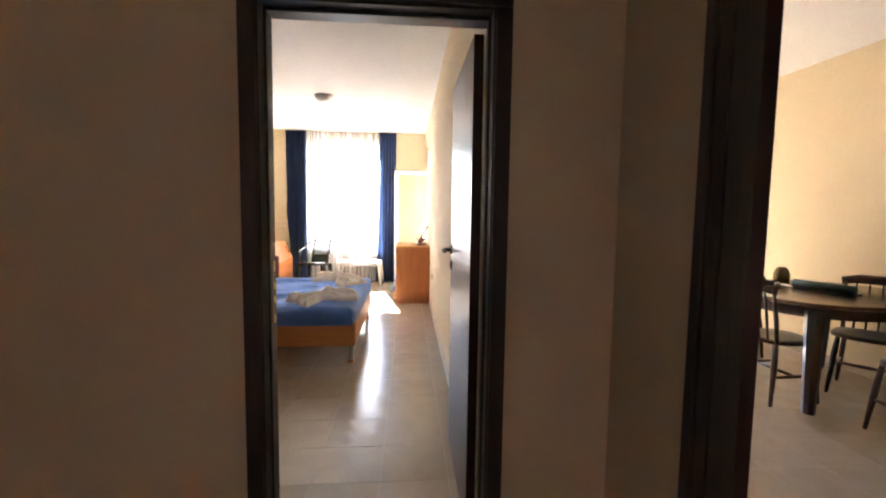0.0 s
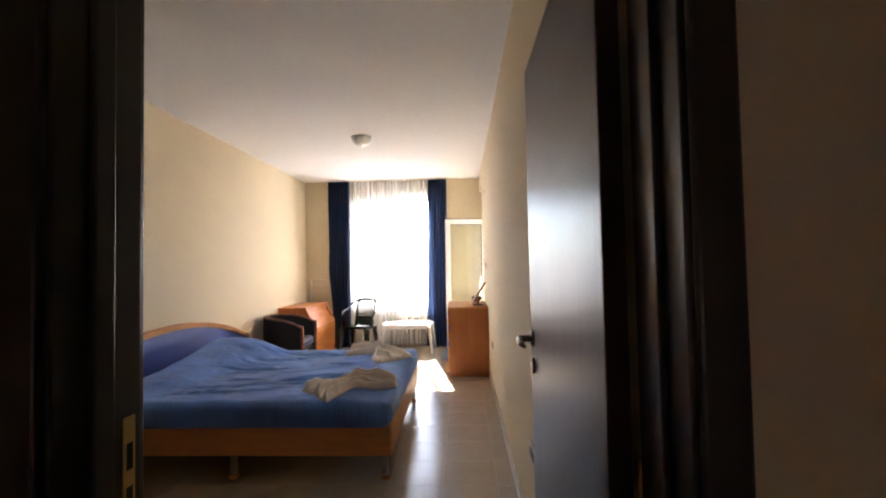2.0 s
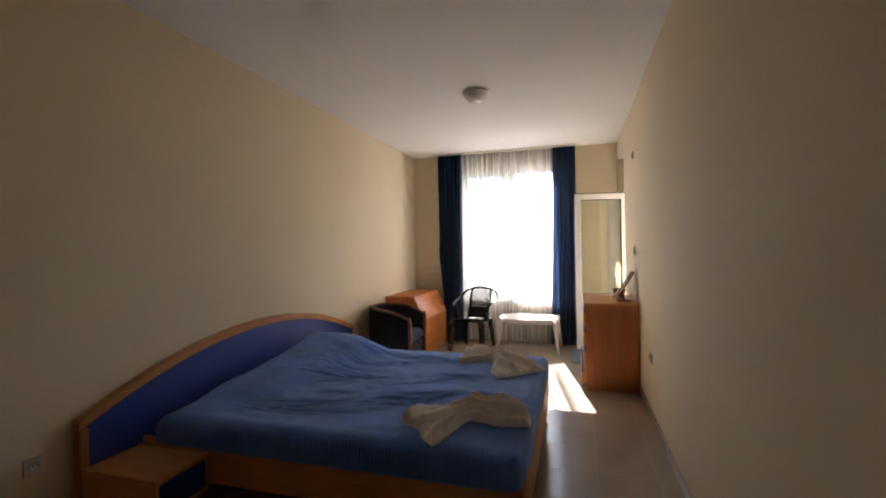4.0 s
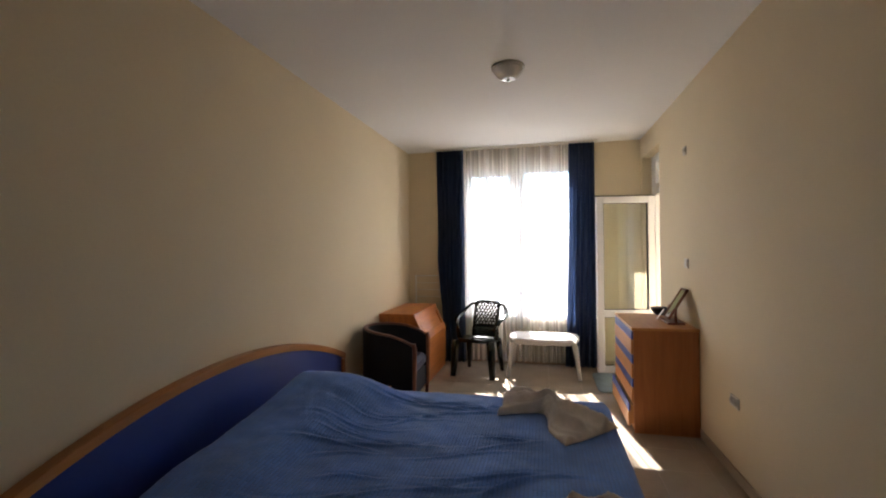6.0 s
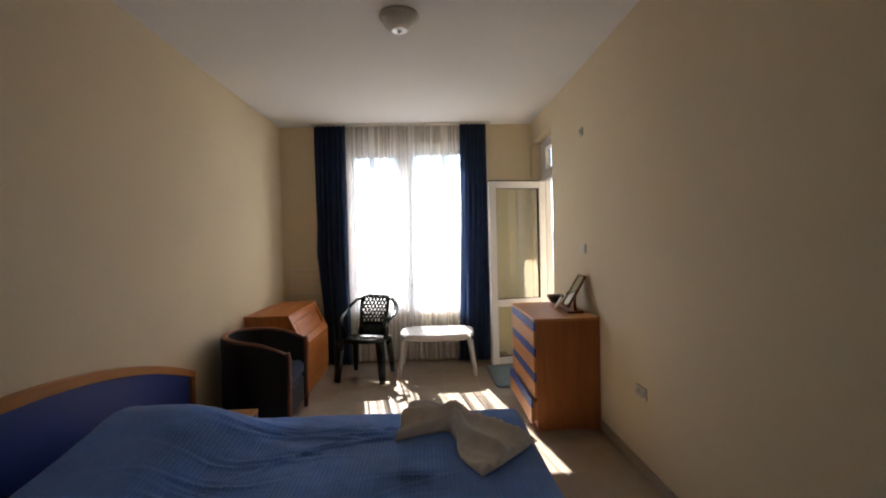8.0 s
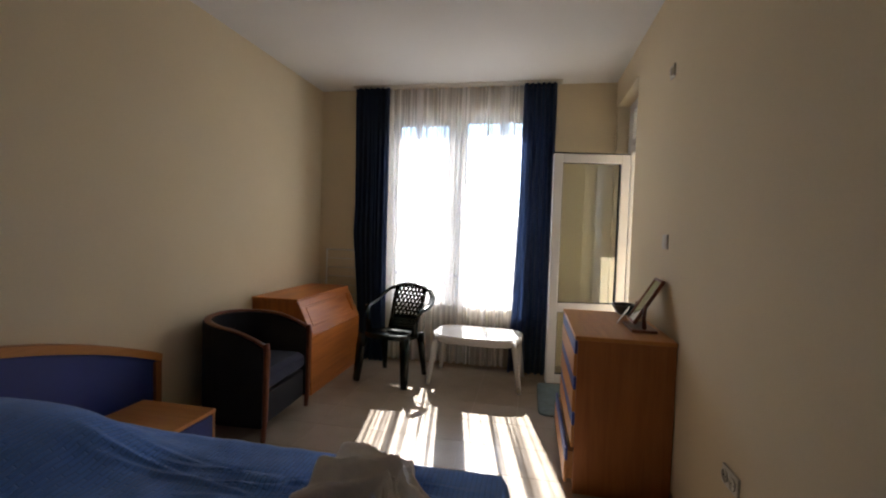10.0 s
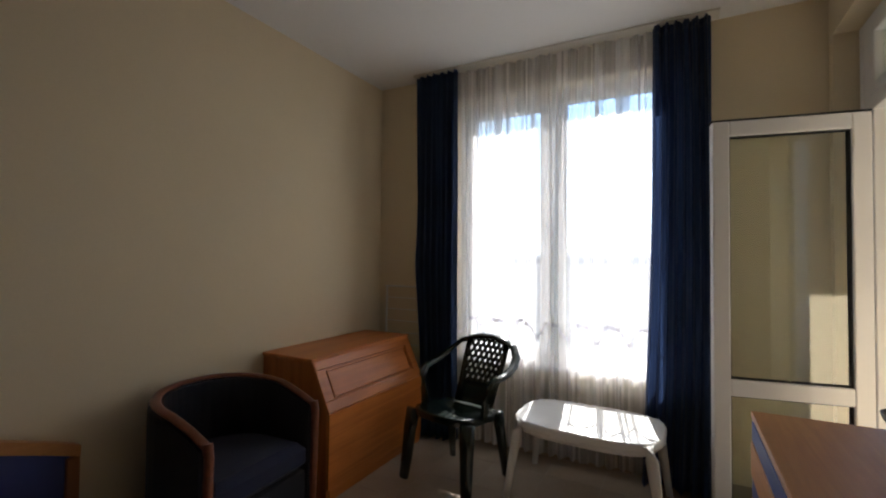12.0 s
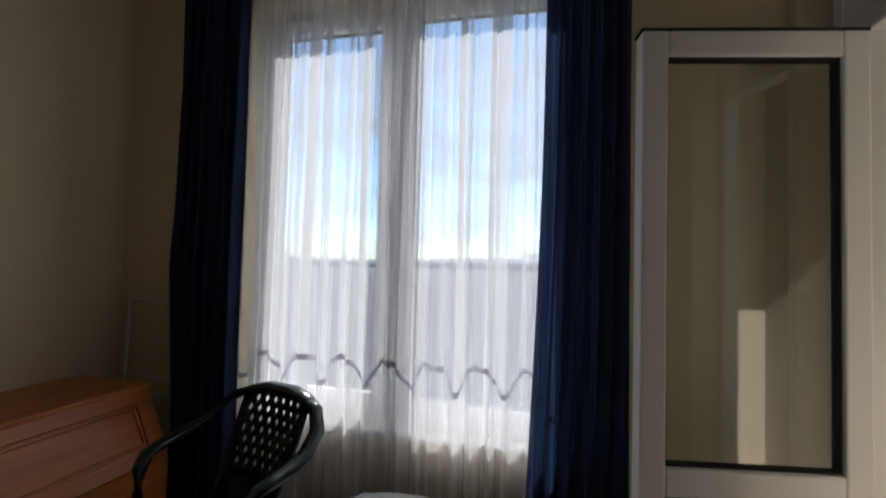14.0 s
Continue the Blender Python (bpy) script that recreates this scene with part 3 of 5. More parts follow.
SX0, SX1, SY0, SY1 = 0.418, 0.456, 2.150, 2.915
slab1 = part("door_slab", cube(SX0, SY0, 0.008, SX1, SY1, 1.985, 0.003), M_WENGE, door1)
part("edge_band", cube(SX0 + 0.002, SY1 - 0.0005, 0.01, SX1 - 0.002, SY1 + 0.0025, 1.983, 0.0008), M_FRAME, slab1)
for z in (0.22, 1.0, 1.76):
    part("hinge", lathe(bmesh.new(), [(0.003, z - 0.045), (0.0075, z - 0.042), (0.0075, z + 0.042), (0.003, z + 0.045)], 0.4665, 2.141, 12), M_BRASS, door1, smooth=True)


def lever(parent, x, y, z, side):
    m = Matrix.Translation((x, y, z)) @ Matrix.Rotation(radians(90 * side), 4, "Y")
    h = part("door_handle", lathe(bmesh.new(), [(0.020, 0), (0.026, 0.001), (0.026, 0.007), (0.020, 0.010), (0.011, 0.012), (0.010, 0.045), (0.006, 0.050)], 0, 0, 20, m), M_BRONZE, parent, "dark bronze lever handle", smooth=True)
    tip = Vector((x + side * 0.045, y, z))
    part("lever", tube(bmesh.new(), [tip + Vector((0, 0.012, 0)), tip + Vector((0, -0.02, 0.001)), tip + Vector((side * 0.006, -0.06, 0.002)), tip + Vector((side * 0.006, -0.105, 0.0)), tip + Vector((side * 0.002, -0.125, -0.003))], [0.009, 0.011, 0.011, 0.010, 0.006], 12, 0.75), M_BRONZE, h, smooth=True)
    m2 = Matrix.Translation((x, y, z - 0.085)) @ Matrix.Rotation(radians(90 * side), 4, "Y")
    part("lock_rosette", lathe(bmesh.new(), [(0.020, 0), (0.025, 0.001), (0.025, 0.006), (0.019, 0.009), (0.008, 0.009)], 0, 0, 20, m2), M_BRONZE, parent, smooth=True)


lever(slab1, SX0, SY1 - 0.06, 1.112, -1)
door3 = thing("door_3", 0.985, 1.05, 0, "dark wooden doorway into the dining room", "doorway", kind="structure")
portal(door3, "x", 0.92, 1.02, 0.64, 1.485, 1.995, 0.065, 0.042)
SLAB3 = Matrix.Translation((1.078, 1.492, 0)) @ Matrix.Rotation(radians(49.5), 4, "Z")
bm = cube(0.0, 0.0, 0.008, 0.80, 0.038, 1.985, 0.003)
bm.transform(SLAB3)
slab3 = part("door_slab", bm, M_WENGE, door3, "dark brown veneered door standing open")
for y_, side in ((0.0, -1), (0.038, 1)):
    m3 = SLAB3 @ Matrix.Translation((0.74, y_, 1.06)) @ Matrix.Rotation(radians(-90 * side), 4, "X")
    part("door_handle", lathe(bmesh.new(), [(0.020, 0), (0.026, 0.001), (0.026, 0.007), (0.011, 0.012), (0.010, 0.045), (0.006, 0.050)], 0, 0, 20, m3), M_BRONZE, slab3, smooth=True)
    bm = tube(bmesh.new(), [(0.752, y_ + side * 0.046, 1.06), (0.70, y_ + side * 0.048, 1.061), (0.63, y_ + side * 0.048, 1.058)], [0.010, 0.011, 0.007], 10, 0.75)
    bm.transform(SLAB3)
    part("lever", bm, M_BRONZE, slab3, smooth=True)


# ---- bed with its long arched headboard ----
HB0, HB1 = 3.915, 6.685
bed = thing("bed", XL + 0.02, 5.07, 0, "low double bed of orange beech laminate with blue arched headboard", "bed")


def arch(y):
    s = (y - (HB0 + HB1) / 2) / ((HB1 - HB0) / 2)
    return 0.553 + 0.292 * (1 - abs(s) ** 2.05)


def arch_board(bm, x0, x1, y0, y1, z0, drop, n=48):
    loops = []
    for k in range(n + 1):
        y = y0 + (y1 - y0) * k / n
        z = arch(y) - drop
        loops.append([(x0, y, z0), (x1, y, z0), (x1, y, z - 0.004), (x1 - 0.003, y, z), (x0, y, z)])
    return rings(bm, loops)


head = part("headboard", arch_board(bmesh.new(), XL + 0.012, XL + 0.034, HB0 + 0.03, HB1 - 0.03, 0.20, 0.02), M_BLUE, bed, "blue laminate headboard panel")
bm = bmesh.new()
loops = []
for k in range(49):
    y = HB0 + (HB1 - HB0) * k / 48
    z = arch(y)
    loops.append([(XL + 0.002, y, z - 0.048), (XL + 0.052, y, z - 0.048), (XL + 0.056, y, z - 0.004), (XL + 0.050, y, z), (XL + 0.002, y, z)])
rings(bm, loops)
part("top_rim", bm, M_BEECH_Y, head, "bent beech rim along the arch")
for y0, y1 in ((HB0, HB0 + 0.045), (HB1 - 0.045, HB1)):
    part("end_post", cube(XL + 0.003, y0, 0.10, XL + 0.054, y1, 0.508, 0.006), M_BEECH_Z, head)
BX0, BX1, BY0, BY1 = XL + 0.056, -0.270, 4.235, 5.895
part("side_rail", cube(BX0, BY0, 0.155, BX1 - 0.002, BY0 + 0.028, 0.352, 0.004), M_BEECH, bed)
part("side_rail", cube(BX0, BY1 - 0.028, 0.155, BX1 - 0.002, BY1, 0.352, 0.004), M_BEECH, bed)
part("foot_rail", cube(BX1 - 0.028, BY0 + 0.0285, 0.155, BX1, BY1 - 0.0285, 0.353, 0.004), M_BEECH_Y, bed)
part("slat_base", cube(BX0, BY0 + 0.029, 0.25, BX1 - 0.029, BY1 - 0.029, 0.285), M_BEECH_Y, bed)
for x in (BX1 - 0.045, -1.30):
    for y in (BY0 + 0.045, BY1 - 0.045):
        leg = part("leg", lathe(bmesh.new(), [(0.022, 0.022), (0.024, 0.026), (0.024, 0.150), (0.034, 0.153), (0.034, 0.160)], x, y, 20), M_STEEL, bed, "round steel leg", smooth=True)
        part("foot", lathe(bmesh.new(), [(0.026, 0.0), (0.031, 0.004), (0.031, 0.020), (0.024, 0.026)], x, y, 20), M_BEECH, leg, smooth=True)


def night_box(y0, y1, z1):
    """A hanging bedside box that is fixed to the headboard."""
    x0, x1, z0 = XL + 0.056, -1.905, z1 - 0.187
    n = part("bedside_box", cube(x0, y0, z1 - 0.022, x1, y1, z1, 0.004), M_BEECH, bed, "beech bedside box with a blue drawer")
    for a0, a1 in ((y0 + 0.001, y0 + 0.020), (y1 - 0.020, y1 - 0.001)):
        part("box_side", cube(x0, a0, z0, x1 - 0.004, a1, z1 - 0.0225, 0.002), M_BEECH, n)
    part("box_bottom", cube(x0, y0 + 0.0205, z0, x1 - 0.006, y1 - 0.0205, z0 + 0.018, 0.002), M_BEECH, n)
    part("drawer_front", cube(x1 - 0.022, y0 + 0.023, z0 + 0.022, x1 - 0.002, y1 - 0.023, z1 - 0.030, 0.003), M_BLUE, n, "blue drawer front")


night_box(3.920, 4.228, 0.318)
night_box(5.905, 6.555, 0.322)

# mattress under its spread
mattress = thing("mattress", -1.3, 5.07, 0.285, "mattress lying in the bed frame, under the spread", "mattress")
part("core", cube(-2.19, BY0 + 0.032, 0.286, BX1 - 0.033, BY1 - 0.032, 0.43, 0.03), M_QUILT, mattress)


fold_rng = random.Random(11)
FOLDS = []
for k in range(36):
    turn_ = radians(fold_rng.uniform(-4, 34))
    FOLDS.append((fold_rng.uniform(-1.68, -0.70), fold_rng.uniform(4.35, 5.8), math.cos(turn_), math.sin(turn_), fold_rng.uniform(0.10, 0.30), fold_rng.uniform(0.006, 0.014)))


def spread_top(x, y):
    """The height of the bedspread: pillows under it at the head, long drag folds, soft dips."""
    z = 0.496
    k = min(max((y - 4.5) / 1.2, 0.0), 1.0)
    px = 1 / (1 + math.exp((x + 1.86 - 0.20 * k) / (0.035 + 0.04 * k)))
    near = 0.045 / (1 + math.exp(-(y - 4.52) / 0.05))
    far = 0.135 * math.exp(-(max(0.0, 5.62 - y) / 0.50) ** 1.35)
    z += px * (near + far) / (1 + math.exp((y - 5.83) / 0.04))
    side = math.exp(-((x + 1.55) / 0.30) ** 2)
    z += side * 0.006 * math.sin(30 * (y + 0.35 * x) + 3 * noise.noise((x * 3, y * 3, 0))) * max(0, noise.noise((x * 2.1, y * 2.6, 5)) + 0.15)
    z += 0.010 * noise.noise((x * 4, y * 4, 2)) + 0.004 * noise.noise((x * 13, y * 13, 7))
    for fx, fy, ca, sa, ln, h in FOLDS:
        a, b = (x - fx) * ca + (y - fy) * sa, -(x - fx) * sa + (y - fy) * ca + 0.03 * math.sin(7 * (x + y))
        if abs(b) < 0.06 and abs(a) < ln * 1.6:
            z += h * math.exp(-(a / ln) ** 2) * (math.exp(-(b / 0.011) ** 2) - 0.5 * math.exp(-((b - 0.020) / 0.011) ** 2))
    return z


spread = thing("bedspread", -1.3, 5.07, 0.43, "rumpled blue quilted bedspread over pillows and mattress", "bedspread")
SX_0, SX_1, SY_0, SY_1 = -2.235, -0.258, 4.195, 6.005


def spread_point(u, v):
    e = 0.06
    uu, vv = u * (1 + 2 * e) - e, v * (1 + 2 * e) - e
    cu, cv = min(max(uu, 0.0), 1.0), min(max(vv, 0.0), 1.0)
    x, y = SX_0 + (SX_1 - SX_0) * cu, SY_0 + (SY_1 - SY_0) * cv
    du, dv = abs(uu - cu) / e, abs(vv - cv) / e
    edge = min(cu * (SX_1 - SX_0), (1 - cu) * (SX_1 - SX_0), cv * (SY_1 - SY_0), (1 - cv) * (SY_1 - SY_0))
    rnd = 0.085
    corner = math.hypot(max(0, 0.13 - (1 - cu) * (SX_1 - SX_0)), max(0, 0.13 - min(cv, 1 - cv) * (SY_1 - SY_0)))
    pull = max(0, corner - 0.115) * 0.45
    x -= pull
    y += pull if cv < 0.5 else -pull
    z = spread_top(x, y)
    if edge < rnd:
        z -= rnd - math.sqrt(max(0, rnd ** 2 - (rnd - edge) ** 2))
    down = max(du, dv)
    if down > 0:
        z = z - down * (z - 0.338)
        wob = 0.006 * noise.noise((x * 9, y * 9, 1)) * down
        x += wob + 0.010 * down * (-1 if uu > 1 else 1 if uu < 0 else 0)
        y += (wob + 0.012 * down) * (1 if vv < 0 else -1 if vv > 1 else 0)
    return (x, y, max(z, 0.337))


hem_pts = [spread_point(0.0 + 1.0 * k / 60, 0.0) for k in range(61)] + [spread_point(1.0, k / 50) for k in range(1, 51)] + [spread_point(1.0 - k / 60, 1.0) for k in range(1, 61)]
part("hem", tube(bmesh.new(), [(x, y, z + 0.004) for x, y, z in hem_pts], 0.0045, 6), M_QUILT, spread, smooth=True)
part("cover", grid(bmesh.new(), 260, 230, spread_point), M_QUILT, spread, smooth=True)


# ---- towels twisted into bows ----
def along_curve(pts, u):
    """A smooth curve through evenly spaced plan points."""
    q = u * (len(pts) - 1)
    i = min(int(q), len(pts) - 2)
    k = q - i
    p = [Vector(pts[min(max(i + d, 0), len(pts) - 1)]) for d in (-1, 0, 1, 2)]
    return 0.5 * (2 * p[1] + (p[2] - p[0]) * k + (2 * p[0] - 5 * p[1] + 4 * p[2] - p[3]) * k * k + (3 * p[1] - p[0] - 3 * p[2] + p[3]) * k ** 3)


def towel(back, front, waist, puffs, seed):
    """A cloth sheet between two edge curves; its folds run lengthwise and close up at the twist."""
    cx, cy = along_curve(back, waist).lerp(along_curve(front, waist), 0.5)
    t = thing("towel", cx, cy, 0.49, "off-white terry towel twisted into a loose bow on the bedspread", "towel", group="towels on the bed")
    nu, nv = 110, 60

    def f(u, v, top):
        pa, pb = along_curve(back, u), along_curve(front, u)
        ends = 0.018 * noise.noise((v * 3.0, u * 2, seed + 3))
        p = pa.lerp(pb, v) + Vector((ends, ends * 0.6)) * abs(2 * u - 1) ** 2
        width = (pa - pb).length
        rim = max(0.0, 1 - abs(2 * v - 1) ** 7) ** 0.45 * max(0.0, 1 - abs(2 * u - 1) ** 26) ** 0.5
        tight = math.exp(-((u - waist) / 0.13) ** 2)
        warp = v + 0.10 * noise.noise((u * 2.6, v * 1.6, seed)) + 0.05 * noise.noise((u * 7, v * 3, seed + 8)) + 0.35 * (u - waist)
        ridge = 1 - abs(math.sin(math.pi * 2.6 * warp)) ** 0.8
        small = 1 - abs(math.sin(math.pi * 6.3 * warp + 1.1 + 2.2 * noise.noise((u * 4, v * 2, seed + 5)))) ** 0.9
        h = 0.014 + 0.045 * tight + (0.044 + 0.030 * tight) * ridge * min(1.3, width / 0.2) + 0.017 * small
        h += (puffs[0] if u < waist else puffs[1]) * math.sin(math.pi * min(1, max(0, v))) * (1 - tight)
        h += 0.007 * noise.noise((p.x * 16, p.y * 16, seed))
        base = spread_top(p.x, p.y) + 0.003
        over = p.x - (SX_1 - 0.05)
        if over > 0:
            base -= over * over * 6
        return (p.x, p.y, base + (max(0.006, h * rim) if top else 0.0))

    bm = bmesh.new()
    tv = [[bm.verts.new(f(i / nu, j / nv, True)) for j in range(nv + 1)] for i in range(nu + 1)]
    bv = [[bm.verts.new(f(i / nu, j / nv, False)) for j in range(nv + 1)] for i in range(nu + 1)]
    for i in range(nu):
        for j in range(nv):
            bm.faces.new((tv[i][j], tv[i + 1][j], tv[i + 1][j + 1], tv[i][j + 1]))
            bm.faces.new((bv[i][j], bv[i][j + 1], bv[i + 1][j + 1], bv[i + 1][j]))
    for i in range(nu):
        bm.faces.new((tv[i][0], bv[i][0], bv[i + 1][0], tv[i + 1][0]))
        bm.faces.new((tv[i][nv], tv[i + 1][nv], bv[i + 1][nv], bv[i][nv]))
    for j in range(nv):
        bm.faces.new((tv[0][j], tv[0][j + 1], bv[0][j + 1], bv[0][j]))
        bm.faces.new((tv[nu][j], bv[nu][j], bv[nu][j + 1], tv[nu][j + 1]))
    bmesh.ops.recalc_face_normals(bm, faces=bm.faces[:])
    part("cloth", bm, M_TOWEL, t, smooth=True)


towel([(-0.92, 4.46), (-0.77, 4.55), (-0.63, 4.63), (-0.53, 4.70), (-0.40, 4.74), (-0.285, 4.62)],
      [(-0.665, 4.20), (-0.625, 4.335), (-0.59, 4.49), (-0.53, 4.52), (-0.43, 4.49), (-0.275, 4.53)], 0.48, (0.010, 0.034), 1.0)
towel([(-0.87, 5.95), (-0.74, 5.91), (-0.60, 5.85), (-0.55, 5.74), (-0.42, 5.66), (-0.275, 5.55)],
      [(-0.92, 5.59), (-0.80, 5.65), (-0.68, 5.68), (-0.645, 5.60), (-0.635, 5.42), (-0.56, 5.26)], 0.53, (0.018, 0.014), 7.0)

# ---- tub armchair ----
tub = thing("armchair", -2.135, 7.13, 0, "tub armchair in black-blue cloth with a reddish bent-wood rim", "armchair", 3)
path = []
for k in range(9):
    path.append((0.315 - 0.225 * k / 8, -0.295))
for k in range(1, 20):
    a = -math.pi / 2 - math.pi * k / 20
    c, s = math.cos(a), math.sin(a)
    path.append((0.09 - 0.300 * abs(c) ** 0.95, math.copysign(0.295 * abs(s) ** 0.95, s)))
for k in range(9):
    path.append((0.09 + 0.225 * k / 8, 0.295))


def rim_z(k):
    s = k / (len(path) - 1) * 2 - 1
    return 0.600 + 0.118 * (1 - abs(s) ** 2.2)


def offset_path(d):
    out = []
    for k, (x, y) in enumerate(path):
        a, b = path[max(0, k - 1)], path[min(len(path) - 1, k + 1)]
        t = Vector((b[0] - a[0], b[1] - a[1])).normalized()
        out.append((x - t.y * d, y + t.x * d))
    return out


inner, outer = offset_path(-0.030), offset_path(0.030)
if abs(inner[14][0]) > abs(outer[14][0]):
    inner, outer = outer, inner
bm = bmesh.new()
loops = []
for k in range(len(path)):
    z = rim_z(k) - 0.012
    i, o = inner[k], outer[k]
    loops.append([(i[0], i[1], 0.095), (o[0], o[1], 0.095), (o[0], o[1], z - 0.02), (o[0] * 0.995, o[1] * 0.995, z), (i[0], i[1], z), (i[0], i[1], z - 0.02)])
rings(bm, loops)
part("shell", bm, M_NAVY, tub, smooth=False, local=True)
part("rim", tube(bmesh.new(), [(x, y, rim_z(k)) for k, (x, y) in enumerate(path)], 0.022, 12, 0.45), M_REDWOOD, tub, "reddish bent-wood rim", smooth=True, local=True)
for y in (-0.295, 0.295):
    part("front_post", tube(bmesh.new(), [(0.318, y, 0.612), (0.330, y, 0.56), (0.325, y, 0.35), (0.318, y, 0.12), (0.312, y, 0.0)], [0.024, 0.022, 0.021, 0.020, 0.016], 12, 0.8, (0, 1, 0)), M_REDWOOD, tub, smooth=True, local=True)
for y in (-0.20, 0.20):
    part("back_leg", tube(bmesh.new(), [(-0.08, y, 0.15), (-0.105, y * 1.05, 0.0)], [0.024, 0.017], 12), M_REDWOOD, tub, smooth=True, local=True)
seat_out = [(0.315, -0.25), (0.315, 0.25)] + [(0.09 + 0.25 * math.cos(a), 0.25 * math.sin(a)) for a in [math.pi / 2 + math.pi * k / 14 for k in range(15)]]
part("seat_cushion", slab(bmesh.new(), seat_out, 0.29, 0.425, 0.035), M_SEATBLUE, tub, "dark blue seat cushion", smooth=False, local=True)
part("seat_rail", slab(bmesh.new(), [(x * 0.985, y * 0.99) for x, y in seat_out], 0.095, 0.289, 0.006), M_NAVY, tub, local=True)

# ---- pine bureau with a slanting fall front ----
bureau = thing("bureau", -2.2, 8.13, 0, "lacquered knotty pine writing bureau with a slanted fall front", "bureau")
UY0, UY1, UXB = 7.62, 8.60, XL + 0.012
UXT, UXF, UZT, UZM = -2.022, -1.895, 0.765, 0.475


def side_board(y0, y1):
    prof = [(UXB, 0.0), (UXF - 0.012, 0.0), (UXF - 0.012, UZM), (UXT - 0.004, UZT - 0.0225), (UXB, UZT - 0.0225)]
    return rings(bmesh.new(), [[(x, y, z) for x, z in prof] for y in (y0, y1)])


part("side", side_board(UY0, UY0 + 0.02), M_PINE_Z, bureau)
part("side", side_board(UY1 - 0.02, UY1), M_PINE_Z, bureau)
part("top", cube(UXB - 0.004, UY0 - 0.008, UZT - 0.022, UXT + 0.004, UY1 + 0.008, UZT, 0.004), M_PINE, bureau)
part("back", cube(UXB, UY0 + 0.021, 0.02, UXB + 0.008, UY1 - 0.021, UZT - 0.024), M_PINE, bureau)
fall_len = math.hypot(UXF - UXT, UZT - UZM - 0.02)
FALL = Matrix.Translation((UXF + 0.002, UY0, UZM + 0.004)) @ Matrix.Rotation(-math.atan2(UXF - UXT, UZT - UZM - 0.02), 4, "Y")


def fall_box(bm, y0, z0, y1, z1, x0, x1, bevel):
    return box(bm, x0, y0, z0, x1, y1, z1, bevel, FALL)


L = UY1 - UY0
bm = bmesh.new()
fall_box(bm, 0.002, 0.0, L - 0.002, 0.062, -0.02, 0.0, 0.003)
fall_box(bm, 0.002, fall_len - 0.055, L - 0.002, fall_len, -0.02, 0.0, 0.003)
fall_box(bm, 0.002, 0.0625, 0.075, fall_len - 0.0555, -0.02, 0.0, 0.003)
fall_box(bm, L - 0.075, 0.0625, L - 0.002, fall_len - 0.0555, -0.02, 0.0, 0.003)
fall = part("fall_front", bm, M_PINE, bureau, "slanted pine fall front")
part("field_panel", fall_box(bmesh.new(), 0.072, 0.060, L - 0.072, fall_len - 0.053, -0.019, -0.012, 0.004), M_PINE, fall)
for y0, z0, y1, z1 in ((0.085, 0.073, L - 0.085, 0.081), (0.085, fall_len - 0.074, L - 0.085, fall_len - 0.066), (0.085, 0.0812, 0.093, fall_len - 0.0742), (L - 0.093, 0.0812, L - 0.085, fall_len - 0.0742)):
    part("moulding", fall_box(bmesh.new(), y0, z0, y1, z1, -0.014, -0.001, 0.003), M_PINE, fall)
part("lower_front", cube(UXF - 0.018, UY0 + 0.003, 0.058, UXF + 0.002, UY1 - 0.003, UZM - 0.001, 0.003), M_PINE, bureau)
part("plinth", cube(UXF - 0.016, UY0 + 0.021, 0.0, UXF - 0.002, UY1 - 0.021, 0.056, 0.002), M_PINE, bureau)

# ---- folded clothes airer leaning behind the bureau ----
rack = thing("clothes_airer", -2.12, 8.74, 0, "folded white wire clothes airer leaning on the wall", "clothes airer")
for x in (-2.33, -1.935):
    part("side_tube", tube(bmesh.new(), [(x, 8.735, 0.0), (x, 8.765, 1.11)], 0.008, 10), M_WIRE, rack, smooth=True)
part("top_bar", tube(bmesh.new(), [(-2.345, 8.766, 1.112), (-1.915, 8.766, 1.112)], 0.007, 10), M_WIRE, rack, smooth=True)
for k in range(11):
    z = 0.10 + 0.092 * k
    part("rung", tube(bmesh.new(), [(-2.34, 8.733 + 0.027 * z, z), (-1.890, 8.733 + 0.027 * z, z)], 0.0035, 8), M_WIRE, rack, smooth=True)

# ---- dark green garden chair ----
gchair = thing("garden_chair", -1.415, 8.225, 0, "dark green moulded plastic garden armchair with a lattice back", "chair", -12.7)
seat_o = [(x, y * 1.0 - 0.01 + 0.0 * x) for x, y in superellipse(0.218, 0.210, 3.2, 48)]
bm = bmesh.new()
loops = []
for k, dz in ((1.0, -0.045), (1.02, -0.012), (1.0, 0.0), (0.9, -0.004), (0.55, -0.016), (0.15, -0.020)):
    loops.append([(x * k, y * k, 0.425 + dz - 0.03 * max(0, y / 0.2) + 0.012 * max(0, -y / 0.2) ** 2) for x, y in seat_o])
rings(bm, loops, caps=False)
part("seat", bm, M_GREENPL, gchair, smooth=True, local=True)
